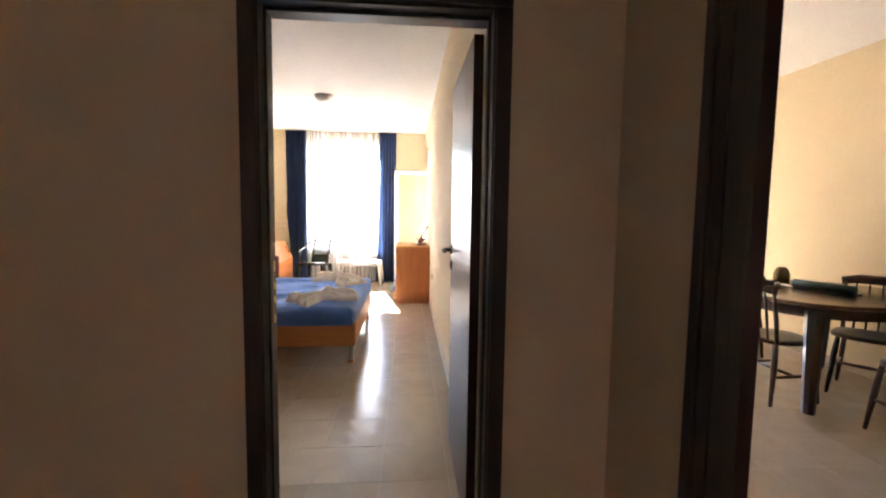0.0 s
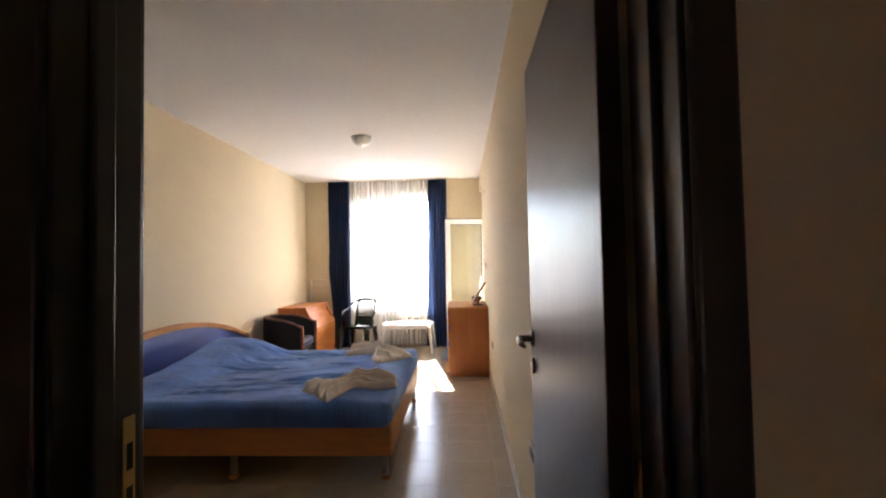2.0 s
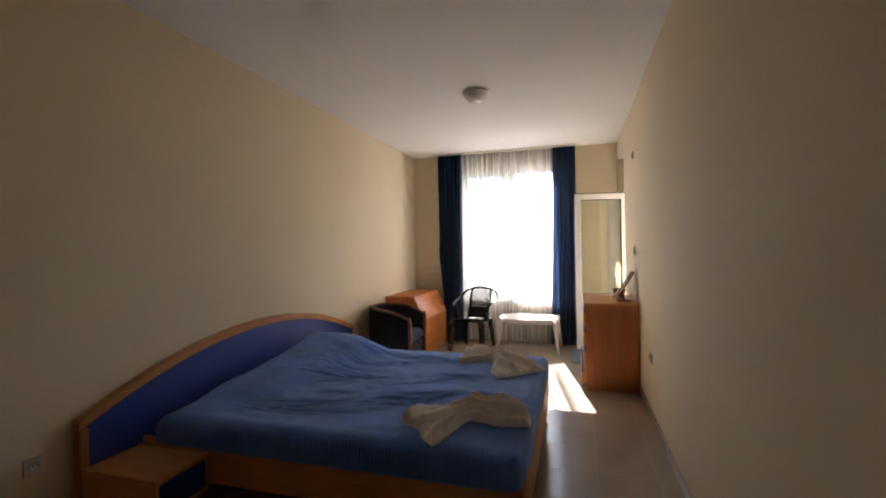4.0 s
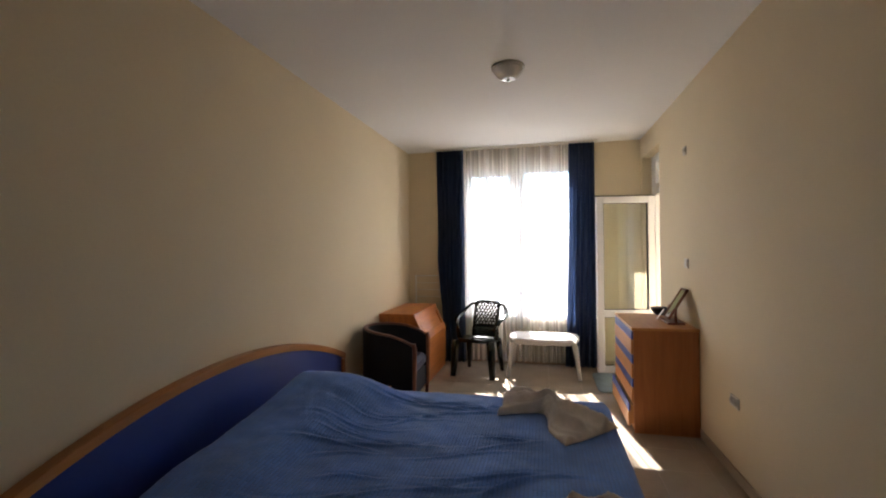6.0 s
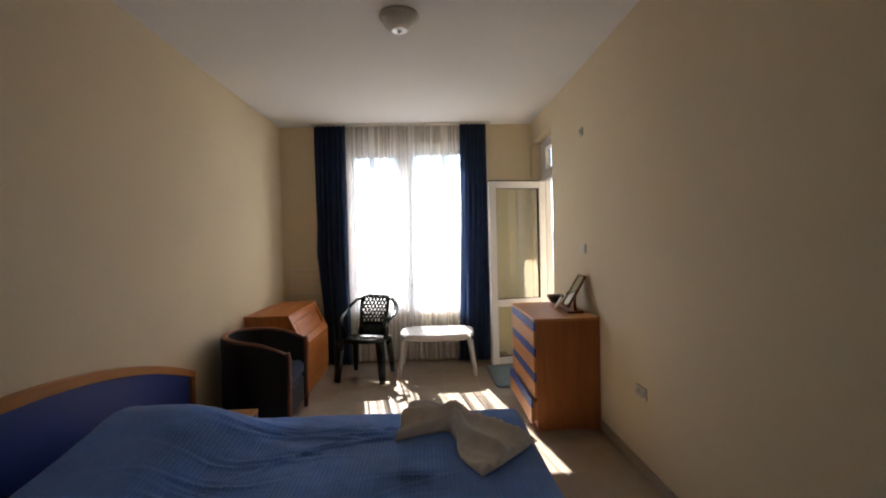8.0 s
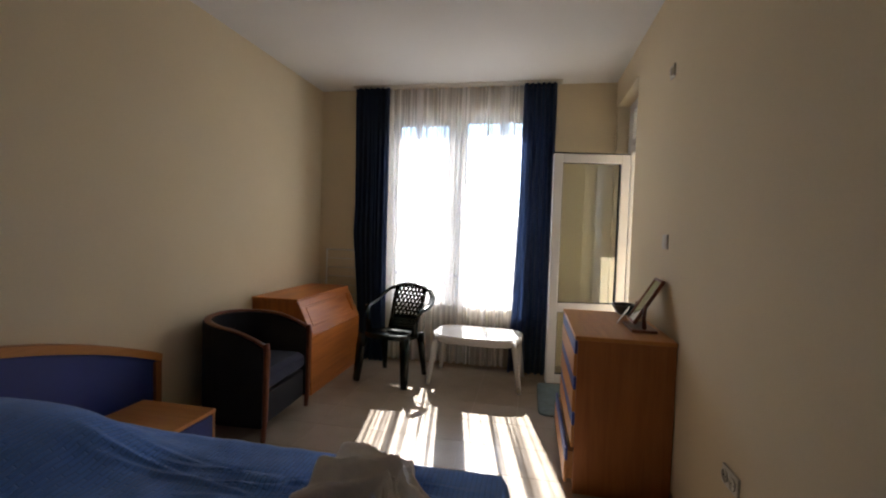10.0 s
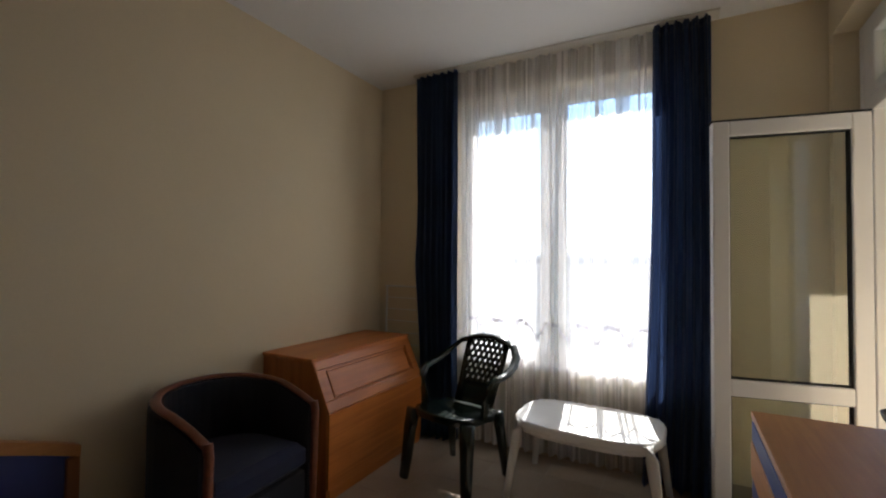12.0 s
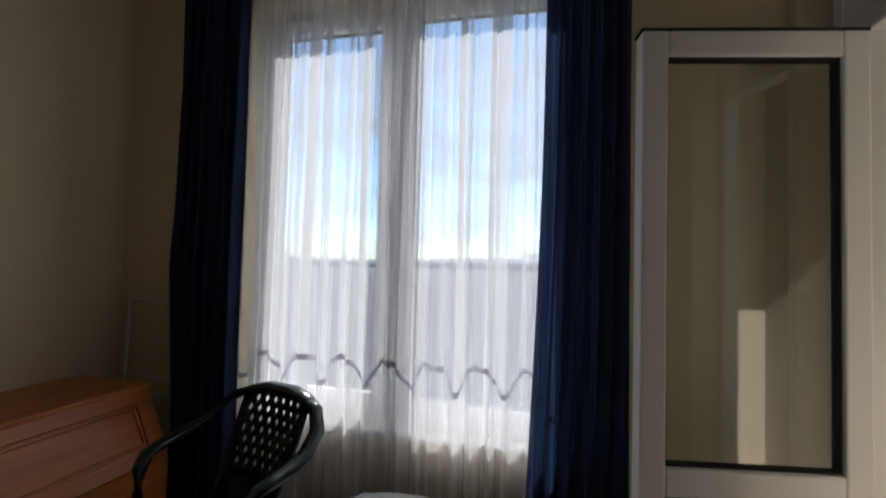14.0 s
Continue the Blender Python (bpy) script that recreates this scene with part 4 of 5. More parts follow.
for s in (-1, 1):
    part("front_leg", tube(bmesh.new(), [(s * 0.208, -0.165, 0.41), (s * 0.220, -0.183, 0.30), (s * 0.230, -0.200, 0.12), (s * 0.240, -0.215, 0.0)], [0.052, 0.047, 0.040, 0.034], 10, 0.62), M_GREENPL, gchair, smooth=True, local=True)
    part("rear_leg", tube(bmesh.new(), [(s * 0.185, 0.165, 0.40), (s * 0.195, 0.185, 0.28), (s * 0.205, 0.205, 0.12), (s * 0.212, 0.222, 0.0)], [0.042, 0.036, 0.028, 0.023], 10, 0.62), M_GREENPL, gchair, smooth=True, local=True)
    arm = [(s * 0.135, 0.335, 0.800), (s * 0.205, 0.315, 0.775), (s * 0.258, 0.265, 0.720), (s * 0.280, 0.190, 0.675), (s * 0.284, 0.120, 0.650), (s * 0.282, 0.06, 0.640), (s * 0.272, 0.0, 0.628), (s * 0.257, -0.03, 0.59), (s * 0.244, -0.040, 0.51), (s * 0.228, -0.040, 0.41)]
    part("armrest", tube(bmesh.new(), arm, [0.024, 0.026, 0.027, 0.029, 0.031, 0.031, 0.029, 0.026, 0.024, 0.03], 10, 0.55), M_GREENPL, gchair, smooth=True, local=True)
    part("back_post", tube(bmesh.new(), [(s * 0.125, 0.165, 0.41), (s * 0.135, 0.215, 0.52), (s * 0.150, 0.275, 0.66), (s * 0.150, 0.325, 0.785)], [0.028, 0.022, 0.020, 0.022], 10, 0.5), M_GREENPL, gchair, smooth=True, local=True)
part("crest_rail", tube(bmesh.new(), [(-0.205, 0.315, 0.765), (-0.14, 0.333, 0.797), (-0.06, 0.343, 0.815), (0.06, 0.343, 0.815), (0.14, 0.333, 0.797), (0.205, 0.315, 0.765)], [0.028, 0.033, 0.036, 0.036, 0.033, 0.028], 12, 0.5), M_GREENPL, gchair, smooth=True, local=True)


def back_at(x, z):
    k = (z - 0.41) / 0.375
    return (x, 0.165 + 0.160 * k + 0.022 * (1 - (x / 0.15) ** 2), z)


bm = bmesh.new()
N = 7
for k in range(-9, N + 9):
    for d in (-1, 1):
        run = []
        for i in range(24):
            z = 0.52 + 0.285 * i / 23
            x = -0.145 + 0.29 * k / N + d * 0.145 * i / 23 * 1.15
            if abs(x) <= 0.148:
                run.append(back_at(x, z))
        if len(run) > 1:
            tube(bm, run, 0.0108, 6)
part("back_lattice", bm, M_GREENPL, gchair, smooth=True, local=True)
bm = bmesh.new()
grid(bm, 8, 4, lambda u, v: back_at(-0.14 + 0.28 * u, 0.40 + 0.135 * v))
bmesh.ops.solidify(bm, geom=bm.faces[:], thickness=0.006)
part("back_apron", bm, M_GREENPL, gchair, smooth=True, local=True)

# ---- white garden side table ----
gt = thing("garden_table", -0.665, 8.385, 0, "low white moulded plastic table with rounded ends", "table", -2)
bm = bmesh.new()
top = superellipse(0.395, 0.265, 3.4, 64)
loops = [[(x * k, y * k, z - 0.012) for x, y in top] for k, z in ((0.93, 0.405), (0.99, 0.408), (1.0, 0.418), (1.0, 0.440), (0.985, 0.449), (0.95, 0.450), (0.5, 0.450))]
rings(bm, loops)
part("tabletop", bm, M_WHITEPL, gt, smooth=True, local=True)
part("apron", rings(bmesh.new(), [[(x * k, y * k, z) for x, y in top] for k, z in ((0.90, 0.368), (0.92, 0.365), (0.93, 0.400), (0.90, 0.400))], caps=False, closed=True), M_WHITEPL, gt, smooth=True, local=True)
for sx in (-1, 1):
    for sy in (-1, 1):
        part("leg", tube(bmesh.new(), [(sx * 0.325, sy * 0.195, 0.425), (sx * 0.345, sy * 0.208, 0.36), (sx * 0.372, sy * 0.228, 0.18), (sx * 0.395, sy * 0.245, 0.0)], [0.040, 0.031, 0.023, 0.019], 10, 0.7), M_WHITEPL, gt, smooth=True, local=True)

# ---- wardrobe in the corner behind the door ----
ward = thing("wardrobe", -1.68, 2.45, 0, "tall orange beech wardrobe standing against the door wall", "wardrobe")
WT = 2.035
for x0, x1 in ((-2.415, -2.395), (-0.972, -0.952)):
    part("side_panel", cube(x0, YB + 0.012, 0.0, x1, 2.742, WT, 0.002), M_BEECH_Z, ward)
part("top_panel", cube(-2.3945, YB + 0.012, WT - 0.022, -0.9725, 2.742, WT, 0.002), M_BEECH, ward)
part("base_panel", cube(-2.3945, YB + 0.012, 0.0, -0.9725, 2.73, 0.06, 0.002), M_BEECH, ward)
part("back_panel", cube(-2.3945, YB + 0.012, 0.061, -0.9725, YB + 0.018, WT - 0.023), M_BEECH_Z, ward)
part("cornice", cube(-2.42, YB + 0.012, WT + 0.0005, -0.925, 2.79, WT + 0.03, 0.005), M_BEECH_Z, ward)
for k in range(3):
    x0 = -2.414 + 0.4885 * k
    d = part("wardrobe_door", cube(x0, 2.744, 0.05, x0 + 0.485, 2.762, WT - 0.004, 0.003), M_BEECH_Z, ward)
    part("knob", lathe(bmesh.new(), [(0.006, 0), (0.006, 0.012), (0.014, 0.018), (0.012, 0.026), (0.003, 0.028)], 0, 0, 14, Matrix.Translation((x0 + 0.45, 2.7615, 1.05)) @ Matrix.Rotation(radians(-90), 4, "X")), M_STEEL, d, smooth=True)

# ---- chest of drawers ----
chest = thing("chest_of_drawers", 0.25, 7.21, 0, "beech laminate chest of drawers with blue drawer bands", "chest of drawers")
CX0, CX1, CY0, CY1, CZ = 0.020, 0.494, 6.765, 7.590, 0.826
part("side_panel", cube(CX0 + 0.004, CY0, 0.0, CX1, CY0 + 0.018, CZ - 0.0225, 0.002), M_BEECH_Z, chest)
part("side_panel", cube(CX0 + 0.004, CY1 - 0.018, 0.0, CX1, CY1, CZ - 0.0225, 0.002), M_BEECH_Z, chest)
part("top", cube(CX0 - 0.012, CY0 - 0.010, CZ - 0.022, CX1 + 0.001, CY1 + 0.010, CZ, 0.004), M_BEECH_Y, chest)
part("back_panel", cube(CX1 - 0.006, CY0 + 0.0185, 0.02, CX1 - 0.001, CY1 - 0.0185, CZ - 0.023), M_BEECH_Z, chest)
part("plinth", cube(CX0 + 0.012, CY0 + 0.0185, 0.0, CX0 + 0.026, CY1 - 0.0185, 0.048, 0.002), M_BEECH_Y, chest)
dz = (CZ - 0.026 - 0.052) / 4
for k in range(4):
    z0 = 0.052 + dz * k
    pull = 0.028 if k == 0 else 0.0
    d = part("drawer", box(box(bmesh.new(), CX0 - 0.014 - pull, CY0 + 0.003, z0 + 0.002, CX0 + 0.003 - pull, CY1 - 0.003, z0 + dz * 0.62, 0.003), CX0 + 0.0035 - pull, CY0 + 0.026, z0 + 0.012, CX0 + 0.36, CY1 - 0.026, z0 + dz - 0.03, 0.0), M_BEECH_Y, chest)
    part("blue_band", cube(CX0 - 0.011 - pull, CY0 + 0.003, z0 + dz * 0.625, CX0 + 0.003 - pull, CY1 - 0.003, z0 + dz - 0.004, 0.003), M_BLUE, d, "blue laminate band of the drawer")

# ---- tilting mirror, dish and card on the chest ----
mir = thing("table_mirror", 0.385, 7.06, CZ, "small wood-framed tilting mirror on a stand, leaning back", "mirror")
part("base", cube(0.315, 6.93, CZ + 0.001, 0.445, 7.19, CZ + 0.018, 0.005), M_REDWOOD, mir)
for y in (6.962, 7.158):
    part("post", tube(bmesh.new(), [(0.385, y, CZ + 0.015), (0.38, y, CZ + 0.075), (0.385, y, CZ + 0.14)], [0.014, 0.010, 0.008], 10), M_REDWOOD, mir, smooth=True)
TILT_M = Matrix.Translation((0.395, 7.06, CZ + 0.140)) @ Matrix.Rotation(radians(31), 4, "Y")
bm = bar_frame(bmesh.new(), "y", -0.010, 0.010, -0.080, 0.080, -0.118, 0.165, 0.015, 0.004)
bm.transform(TILT_M)
mf = part("frame", bm, M_REDWOOD, mir)
bm = cube(-0.004, -0.066, -0.104, 0.004, 0.066, 0.151)
bm.transform(TILT_M)
part("glass", bm, M_MIRROR, mf, "silvered mirror glass")
dish = thing("dish", 0.385, 7.50, CZ, "small dark patterned dish near the back of the chest", "dish")
part("bowl", lathe(bmesh.new(), [(0.030, CZ + 0.001), (0.045, CZ + 0.012), (0.072, CZ + 0.052), (0.078, CZ + 0.072), (0.074, CZ + 0.073), (0.064, CZ + 0.052), (0.035, CZ + 0.016)], 0.385, 7.50, 28), M_DISH, dish, smooth=True)
card = thing("folded_card", 0.335, 7.17, CZ, "white folded card propped against the mirror", "card")
bm = cube(-0.001, -0.075, 0.0, 0.001, 0.075, 0.105)
bm.transform(Matrix.Translation((0.300, 7.235, CZ + 0.002)) @ Matrix.Rotation(radians(-14), 4, "Z") @ Matrix.Rotation(radians(34), 4, "Y"))
part("sheet", bm, M_PAPER, card)

# ---- bath mat before the balcony door ----
bmat = thing("door_mat", 0.17, 8.07, 0.001, "thin blue-green bath mat on the tiles by the balcony door", "mat")
bm = bmesh.new()
loops = [[(x, y, z + 0.004 * noise.noise((x * 5, y * 5, 0))) for x, y in superellipse(0.27 * k, 0.36 * k, 12, 64, 0.140, 8.075)] for k, z in ((1.0, 0.006), (1.0, 0.014), (0.97, 0.019), (0.5, 0.019))]
rings(bm, loops)
part("cloth", bm, M_MAT, bmat, smooth=True)

# ---- drapes, rail and voile ----
rail = thing("curtain_rail", -1.02, 8.70, H - 0.02, "white flat ceiling curtain rail", "curtain rail")
part("track", cube(-2.03, 8.655, H - 0.012, 0.0, 8.765, H - 0.0005, 0.003), M_SWITCH, rail)


def drape(x0, x1, label, bulge, seed):
    d = thing("drape", (x0 + x1) / 2, 8.69, 0.01, label, "curtain", group="blue drapes")
    folds = 6

    def f(u, v):
        z = 0.012 + (H - 0.035) * v
        gather = 0.90 + 0.10 * abs(2 * v - 1) if bulge else 1.0 + 0.05 * (1 - v)
        xc = (x0 + x1) / 2
        wob = 0.012 * noise.noise((u * 3, v * 2.2, seed)) * (1 - v * 0.6)
        x = xc + (u - 0.5) * (x1 - x0) * (1.0 if bulge else gather) + wob - (0 if bulge else 0.06 * (1 - v) ** 2 * (1 - u))
        if bulge:
            x += 0.050 * math.exp(-((z - 0.55) / 0.42) ** 2) * (1 - u) ** 1.5
            x -= 0.014 * math.exp(-((z - 1.30) / 0.16) ** 2) * (1 - u) ** 2
        ph = 2 * math.pi * folds * (u + 0.03 * math.sin(3.1 * v + seed)) + seed
        y = 8.676 + 0.030 * math.sin(ph) * (0.75 + 0.35 * (1 - v)) + 0.010 * math.sin(2.3 * ph + 4 * v)
        y = max(y, 8.63)
        return (x, y, z)

    bm = grid(bmesh.new(), 96, 40, f)
    bmesh.ops.solidify(bm, geom=bm.faces[:], thickness=0.0015)
    part("cloth", bm, M_DRAPE, d, smooth=True)
    bm = bmesh.new()
    grid(bm, 96, 2, lambda u, v: (f(u, 0.985)[0], f(u, 0.985)[1] - 0.003, H - 0.075 + 0.052 * v))
    bmesh.ops.solidify(bm, geom=bm.faces[:], thickness=0.002)
    part("header_tape", bm, M_DRAPE, d, smooth=True)


drape(-2.005, -1.650, "long dark blue drape drawn aside, caught over the airer", True, 0.6)
drape(-0.345, -0.045, "long dark blue drape drawn aside beside the balcony door", False, 2.4)
voile = thing("voile_curtain", -1.0, 8.735, 0.02, "white gathered voile curtain with a wavy ribbon near its hem", "curtain")
VX0, VX1 = -1.80, -0.20


def voile_at(u, z, lift=0.0):
    v = z / H
    ph = 2 * math.pi * 21 * u + 2.6 * noise.noise((u * 9, v * 0.8, 0.0)) + 1.2 * noise.noise((u * 23, v * 0.6, 4.0))
    amp = (0.026 + 0.016 * noise.noise((u * 8, 3.0, v))) * (1.0 - 0.35 * v)
    y = 8.744 + amp * math.sin(ph) + 0.004 * math.sin(2.7 * ph + 3 * v) - lift
    x = VX0 + (VX1 - VX0) * u + 0.006 * math.sin(ph * 0.5 + 2 * v) + 0.008 * noise.noise((u * 11, v * 3, 5))
    return (x, y, z)


part("cloth", grid(bmesh.new(), 420, 26, lambda u, v: voile_at(u, 0.03 + (H - 0.05) * v)), M_SHEER, voile, smooth=True)


def wave_z(u):
    s = u * 8.2
    k = s - math.floor(s)
    return 0.868 + 0.052 * math.sin(2 * math.pi * s) + 0.018 * math.sin(4 * math.pi * s + 1.2) + 0.008 * noise.noise((u * 20, 0, 0))


part("wave_ribbon", grid(bmesh.new(), 420, 2, lambda u, v: voile_at(u, wave_z(u) + 0.024 * (v - 0.5), 0.0025)), M_RIBBON, voile, "wavy woven ribbon on the voile", smooth=True)

# ---- ceiling lamp ----
lamp = thing("ceiling_lamp", -0.885, 6.245, H, "small unlit round glass ceiling lamp", "ceiling lamp")
LX, LY = -0.885, 6.245
part("base_ring", lathe(bmesh.new(), [(0.09, H - 0.0005), (0.116, H - 0.004), (0.119, H - 0.020), (0.106, H - 0.025)], LX, LY, 40), M_STEEL, lamp, smooth=True)
part("shade", lathe(bmesh.new(), [(0.104, H - 0.024), (0.107, H - 0.032), (0.092, H - 0.056), (0.066, H - 0.082), (0.046, H - 0.094), (0.012, H - 0.098)], LX, LY, 18), M_LAMPGLASS, lamp, "pressed glass bowl shade")
part("finial", lathe(bmesh.new(), [(0.012, H - 0.094), (0.014, H - 0.100), (0.008, H - 0.108), (0.002, H - 0.110)], LX, LY, 16), M_STEEL, lamp, smooth=True)


# ---- switches and sockets ----
def wall_plate(name, label, category, m, w, h, kind):
    t = new(name)
    t.matrix_basis = m
    tagged(t, label, category)
    part("plate", cube(-w / 2, 0.0005, -h / 2, w / 2, 0.010, h / 2, 0.003), M_SWITCH, t, local=True)
    if kind == "switch":
        part("rocker", cube(-w * 0.33, 0.0105, -h * 0.33, w * 0.33, 0.015, h * 0.33, 0.002, Matrix.Rotation(radians(3), 4, "X")), M_SWITCH, t, local=True)
    else:
        for cx in ([-0.031, 0.031] if kind == "double" else [0.0]):
            mm = Matrix.Translation((cx, 0.0102, 0)) @ Matrix.Rotation(radians(-90), 4, "X")
            c = part("socket_cup", lathe(bmesh.new(), [(0.022, 0), (0.024, 0.006), (0.020, 0.006), (0.019, 0.001)], 0, 0, 20, mm), M_SWITCH, t, smooth=True, local=True)
            for hx in (-0.0095, 0.0095):
                part("pin_hole", lathe(bmesh.new(), [(0.0032, 0.002), (0.0030, 0.0032)], 0, 0, 10, Matrix.Translation((cx + hx, 0.0102, 0)) @ Matrix.Rotation(radians(-90), 4, "X")), M_HOLE, c, local=True)


wall_plate("wall_socket", "double off-white wall socket low on the wall", "socket", pose(XR, 6.14, 0.485, 0, 0, 90), 0.125, 0.07, "double")
wall_plate("wall_switch", "off-white wall switch plate at shoulder height", "switch", pose(XR, 7.065, 1.318, 0, 0, 90), 0.08, 0.08, "switch")
wall_plate("junction_plate", "small off-white cover plate high on the wall", "cover plate", pose(XR, 7.08, 2.25, 0, 0, 90), 0.07, 0.07, "plain")
wall_plate("wall_socket", "single off-white wall socket beside the headboard", "socket", pose(XL, 3.752, 0.412, 0, 0, -90), 0.085, 0.085, "single")
wall_plate("wall_socket", "double off-white wall socket behind the open door", "socket", pose(XR, 3.45, 0.50, 0, 0, 90), 0.15, 0.08, "double")


# ---- dining room: table, chairs and what lies on the table ----
TX, TY = 3.34, 3.555
dt = thing("dining_table", TX, TY, 0, "dark polished oval dining table with tapered legs", "table")
top = superellipse(0.66, 0.60, 2.6, 64, TX, TY)
part("tabletop", slab(bmesh.new(), top, 0.725, 0.755, 0.008), M_MAHOGT, dt)
part("apron", rings(bmesh.new(), [[(TX + (x - TX) * k, TY + (y - TY) * k, z) for x, y in top] for k, z in ((0.86, 0.645), (0.89, 0.645), (0.90, 0.7245), (0.86, 0.7245))], caps=False, closed=True), M_MAHOG, dt)
for sx in (-1, 1):
    for sy in (-1, 1):
        x, y = TX + sx * 0.455, TY + sy * 0.42
        part("leg", tube(bmesh.new(), [(x, y, 0.70), (x, y, 0.60), (x + sx * 0.005, y + sy * 0.005, 0.30), (x + sx * 0.012, y + sy * 0.012, 0.0)], [0.062, 0.060, 0.050, 0.038], 8, 1.0), M_MAHOG, dt)


def dining_chair():
    c = thing("dining_chair", 0, 0, 0, "dark wooden spindle-back dining chair at the dining table", "chair", group="chairs round the dining table")
    part("seat", rings(bmesh.new(), [[(x * k, y * k + 0.0, z) for x, y in superellipse(0.205, 0.20, 3.0, 40)] for k, z in ((0.92, 0.425), (1.0, 0.432), (1.0, 0.446), (0.97, 0.452), (0.6, 0.445))]), M_MAHOG, c, smooth=True, local=True)
    for sx in (-1, 1):
        for y, yb in ((-0.15, -0.19), (0.15, 0.20)):
            part("leg", tube(bmesh.new(), [(sx * 0.145, y, 0.43), (sx * 0.157, y + (yb - y) * 0.35, 0.30), (sx * 0.166, y + (yb - y) * 0.6, 0.18), (sx * 0.18, yb, 0.0)], [0.015, 0.020, 0.018, 0.012], 10), M_MAHOG, c, smooth=True, local=True)
        part("side_stretcher", tube(bmesh.new(), [(sx * 0.165, -0.17, 0.20), (sx * 0.165, 0, 0.20), (sx * 0.165, 0.175, 0.20)], [0.009, 0.014, 0.009], 8), M_MAHOG, c, smooth=True, local=True)
        part("back_post", tube(bmesh.new(), [(sx * 0.165, 0.165, 0.44), (sx * 0.175, 0.20, 0.62), (sx * 0.18, 0.245, 0.83)], [0.015, 0.015, 0.012], 10), M_MAHOG, c, smooth=True, local=True)
    part("cross_stretcher", tube(bmesh.new(), [(-0.165, 0, 0.20), (0, 0, 0.20), (0.165, 0, 0.20)], [0.009, 0.014, 0.009], 8), M_MAHOG, c, smooth=True, local=True)
    for k in range(4):
        x = -0.105 + 0.07 * k
        part("spindle", tube(bmesh.new(), [(x, 0.178, 0.44), (x * 1.04, 0.205, 0.60), (x * 1.08, 0.240, 0.80)], [0.007, 0.010, 0.006], 8), M_MAHOG, c, smooth=True, local=True)
    part("crest_rail", tube(bmesh.new(), [(-0.205, 0.237, 0.815), (-0.10, 0.255, 0.835), (0.10, 0.255, 0.835), (0.205, 0.237, 0.815)], [0.030, 0.036, 0.036, 0.030], 10, 0.4, (0, 1, 0)), M_MAHOG, c, smooth=True, local=True)
    return c


dc = dining_chair()
dc.matrix_basis = pose(2.88, 3.43, 0, 0, 0, 95)
for x, y, a in ((3.60, 3.42, -55), (3.21, 2.70, 176), (3.30, 4.42, 6)):
    copy_thing(dc, pose(x, y, 0, 0, 0, a))
roll = thing("rolled_cover", 3.33, 3.54, 0.755, "dark green vinyl cover rolled up on the table", "rolled cover", -74)
part("roll", tube(bmesh.new(), [(-0.20, 0, 0.036), (0, 0.004, 0.037), (0.20, 0, 0.036)], [0.034, 0.036, 0.034], 20), M_GREENROLL, roll, smooth=True, local=True)
part("loose_flap", cube(-0.19, 0.0, 0.001, 0.19, 0.11, 0.007, 0.002), M_GREENROLL, roll, local=True)
paper = thing("paper", 3.27, 3.82, 0.756, "crumpled white paper lying on the dining table", "paper")
part("sheet", grid(bmesh.new(), 10, 8, lambda u, v: (3.22 + 0.10 * u, 3.74 + 0.16 * v, 0.760 + 0.012 * abs(noise.noise((u * 3, v * 3, 2))) )), M_PAPER, paper)
bag = thing("bag", 3.42, 4.02, 0.755, "small olive-brown bag standing on the dining table", "bag")
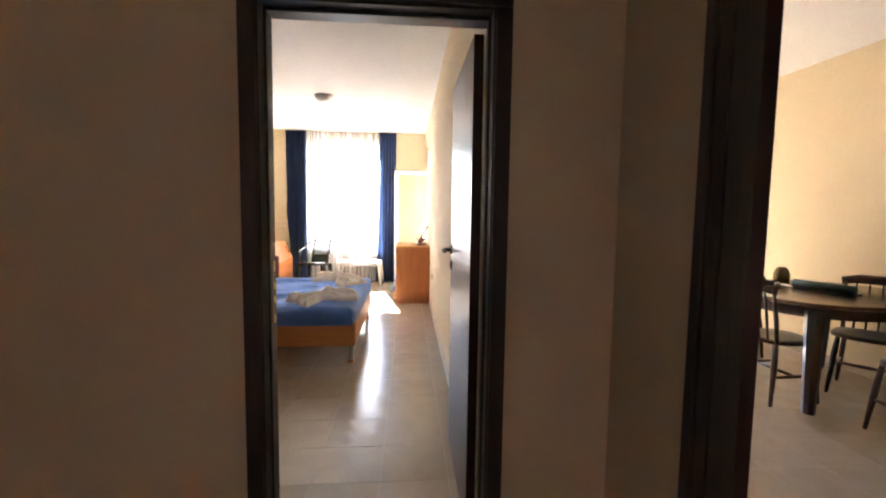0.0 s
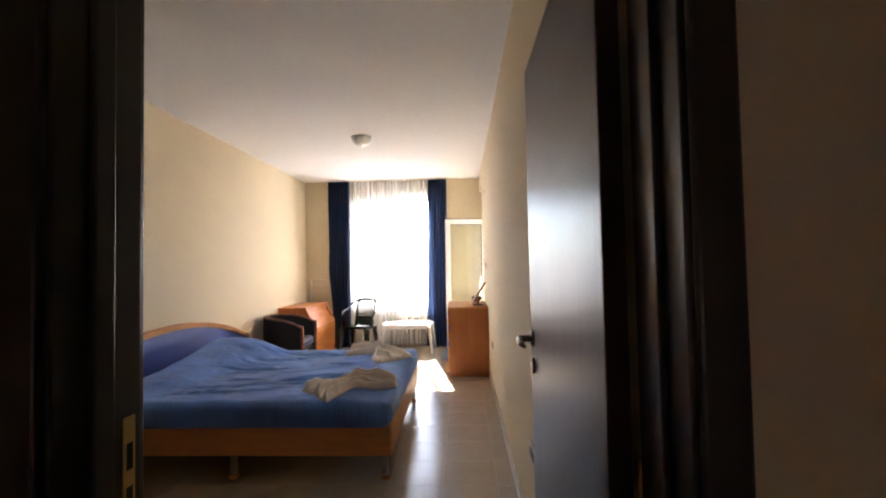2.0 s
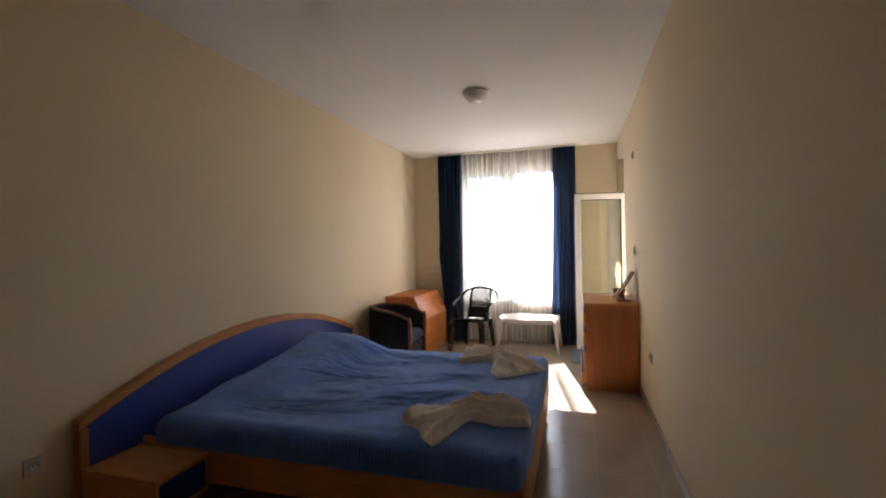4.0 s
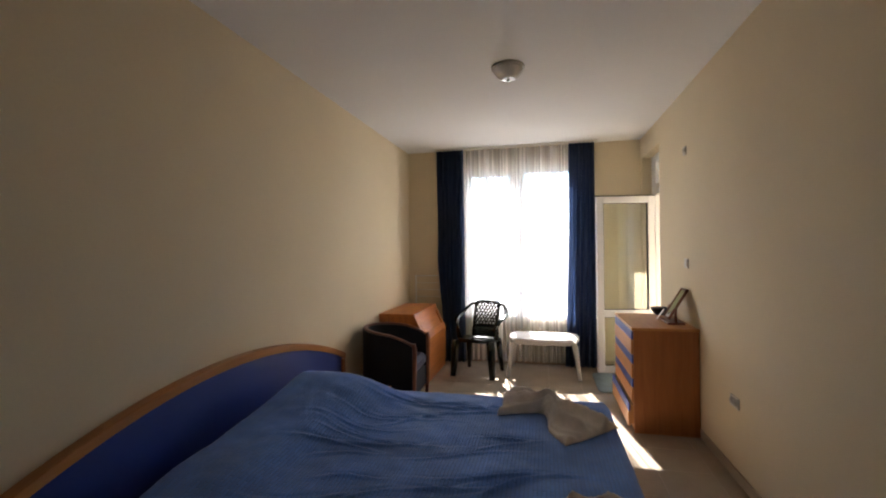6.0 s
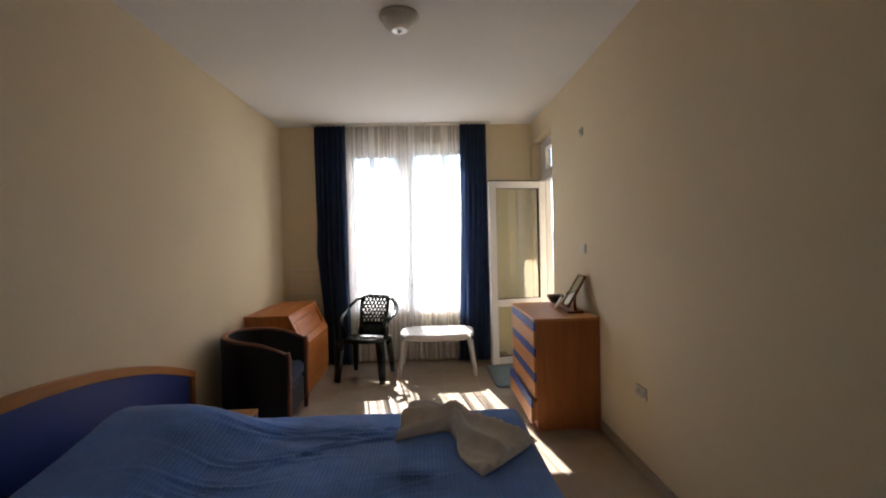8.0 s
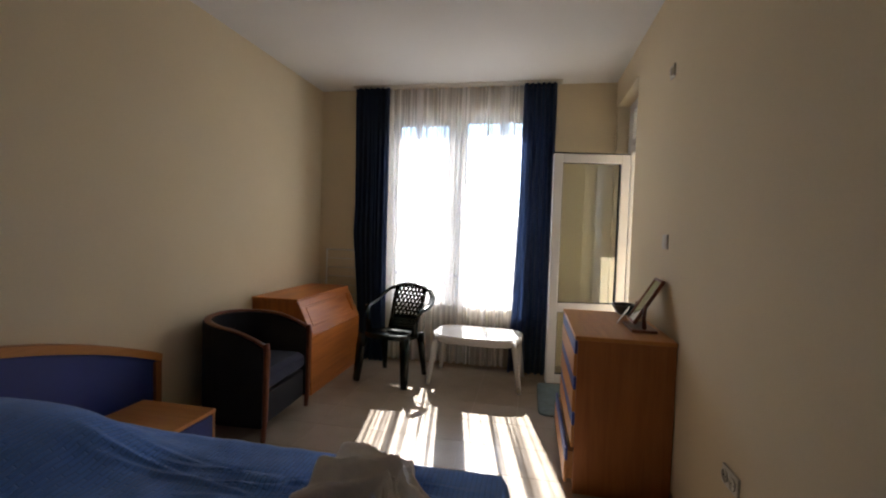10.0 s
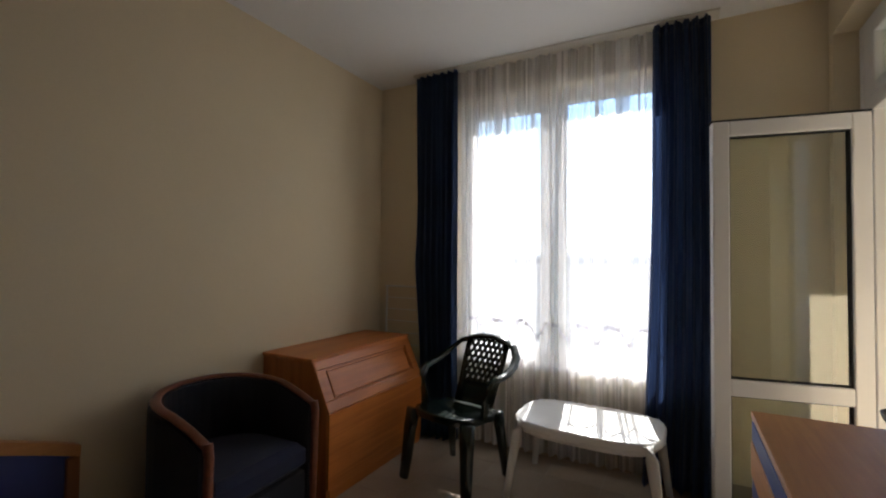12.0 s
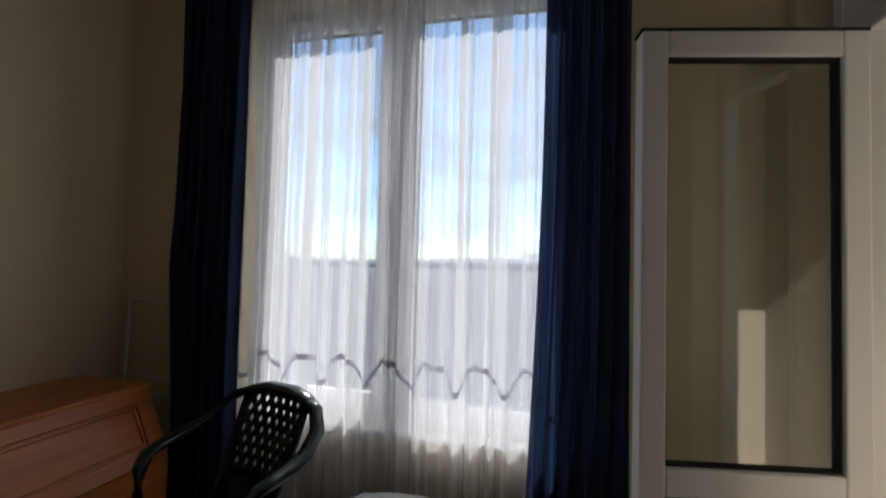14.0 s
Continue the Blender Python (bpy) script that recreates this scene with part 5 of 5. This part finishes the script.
part("body", rings(bmesh.new(), [[(3.42 + x * k, 4.02 + y * k, 0.756 + z * 0.8) for x, y in superellipse(0.06, 0.045, 3, 28)] for k, z in ((0.9, 0), (1.0, 0.02), (1.0, 0.08), (0.8, 0.13), (0.45, 0.16))]), M_BAG, bag, smooth=True)


# ---- floor tiles ----
P = 0.3333
tile_mesh = bpy.data.meshes.new("floor_tile")
bm = bmesh.new()
g = P / 2 - 0.0016
rings(bm, [[(sx * (g - d), sy * (g - d), z) for sx, sy in ((-1, -1), (1, -1), (1, 1), (-1, 1))] for d, z in ((0.0, -0.0018), (0.0, -0.0005), (0.0008, 0.0))])
bmesh.ops.recalc_face_normals(bm, faces=bm.faces)
bm.to_mesh(tile_mesh)
bm.free()
tile_mesh.materials.append(M_TILE)
rest = bmesh.new()
X0, Y0 = 0.05, 2.52
rng = random.Random(4)


def tile_box(bm, x0, y0, x1, y1):
    rings(bm, [[(x0 + d, y0 + d, z), (x1 - d, y0 + d, z), (x1 - d, y1 - d, z), (x0 + d, y1 - d, z)] for d, z in ((0.0, -0.0018), (0.0, -0.0005), (0.0008, 0.0))])


for i in range(-8, 13):
    for j in range(-13, 20):
        x0, y0 = X0 + P * i, Y0 + P * j
        x1, y1 = x0 + P, y0 + P
        bedroom = x0 < XR and y0 > YC - P
        if bedroom and x0 >= XL and x1 <= XR and y1 <= YF:
            ob = new("tile", tile_mesh)
            ob.parent = floor
            ob.matrix_basis = pose((x0 + x1) / 2, (y0 + y1) / 2, rng.uniform(-0.0002, 0.0002), rng.uniform(-0.05, 0.05), rng.uniform(-0.05, 0.05), 90 * rng.randint(0, 3))
        else:
            a0, b0, a1, b1 = max(x0, XL), max(y0, -1.6), min(x1, 4.0), min(y1, YF)
            if bedroom:
                a1 = min(a1, XR + 0.2)
            elif y0 > 6.85:
                continue
            if a1 - a0 > 0.01 and b1 - b0 > 0.01:
                tile_box(rest, a0 + 0.0016, b0 + 0.0016, a1 - 0.0016, b1 - 0.0016)
bmesh.ops.recalc_face_normals(rest, faces=rest.faces)
tagged(part("cut_tiles", rest, M_TILE, floor), "beige floor tiles of the hall and dining room, and cut ones", kind="stuff")
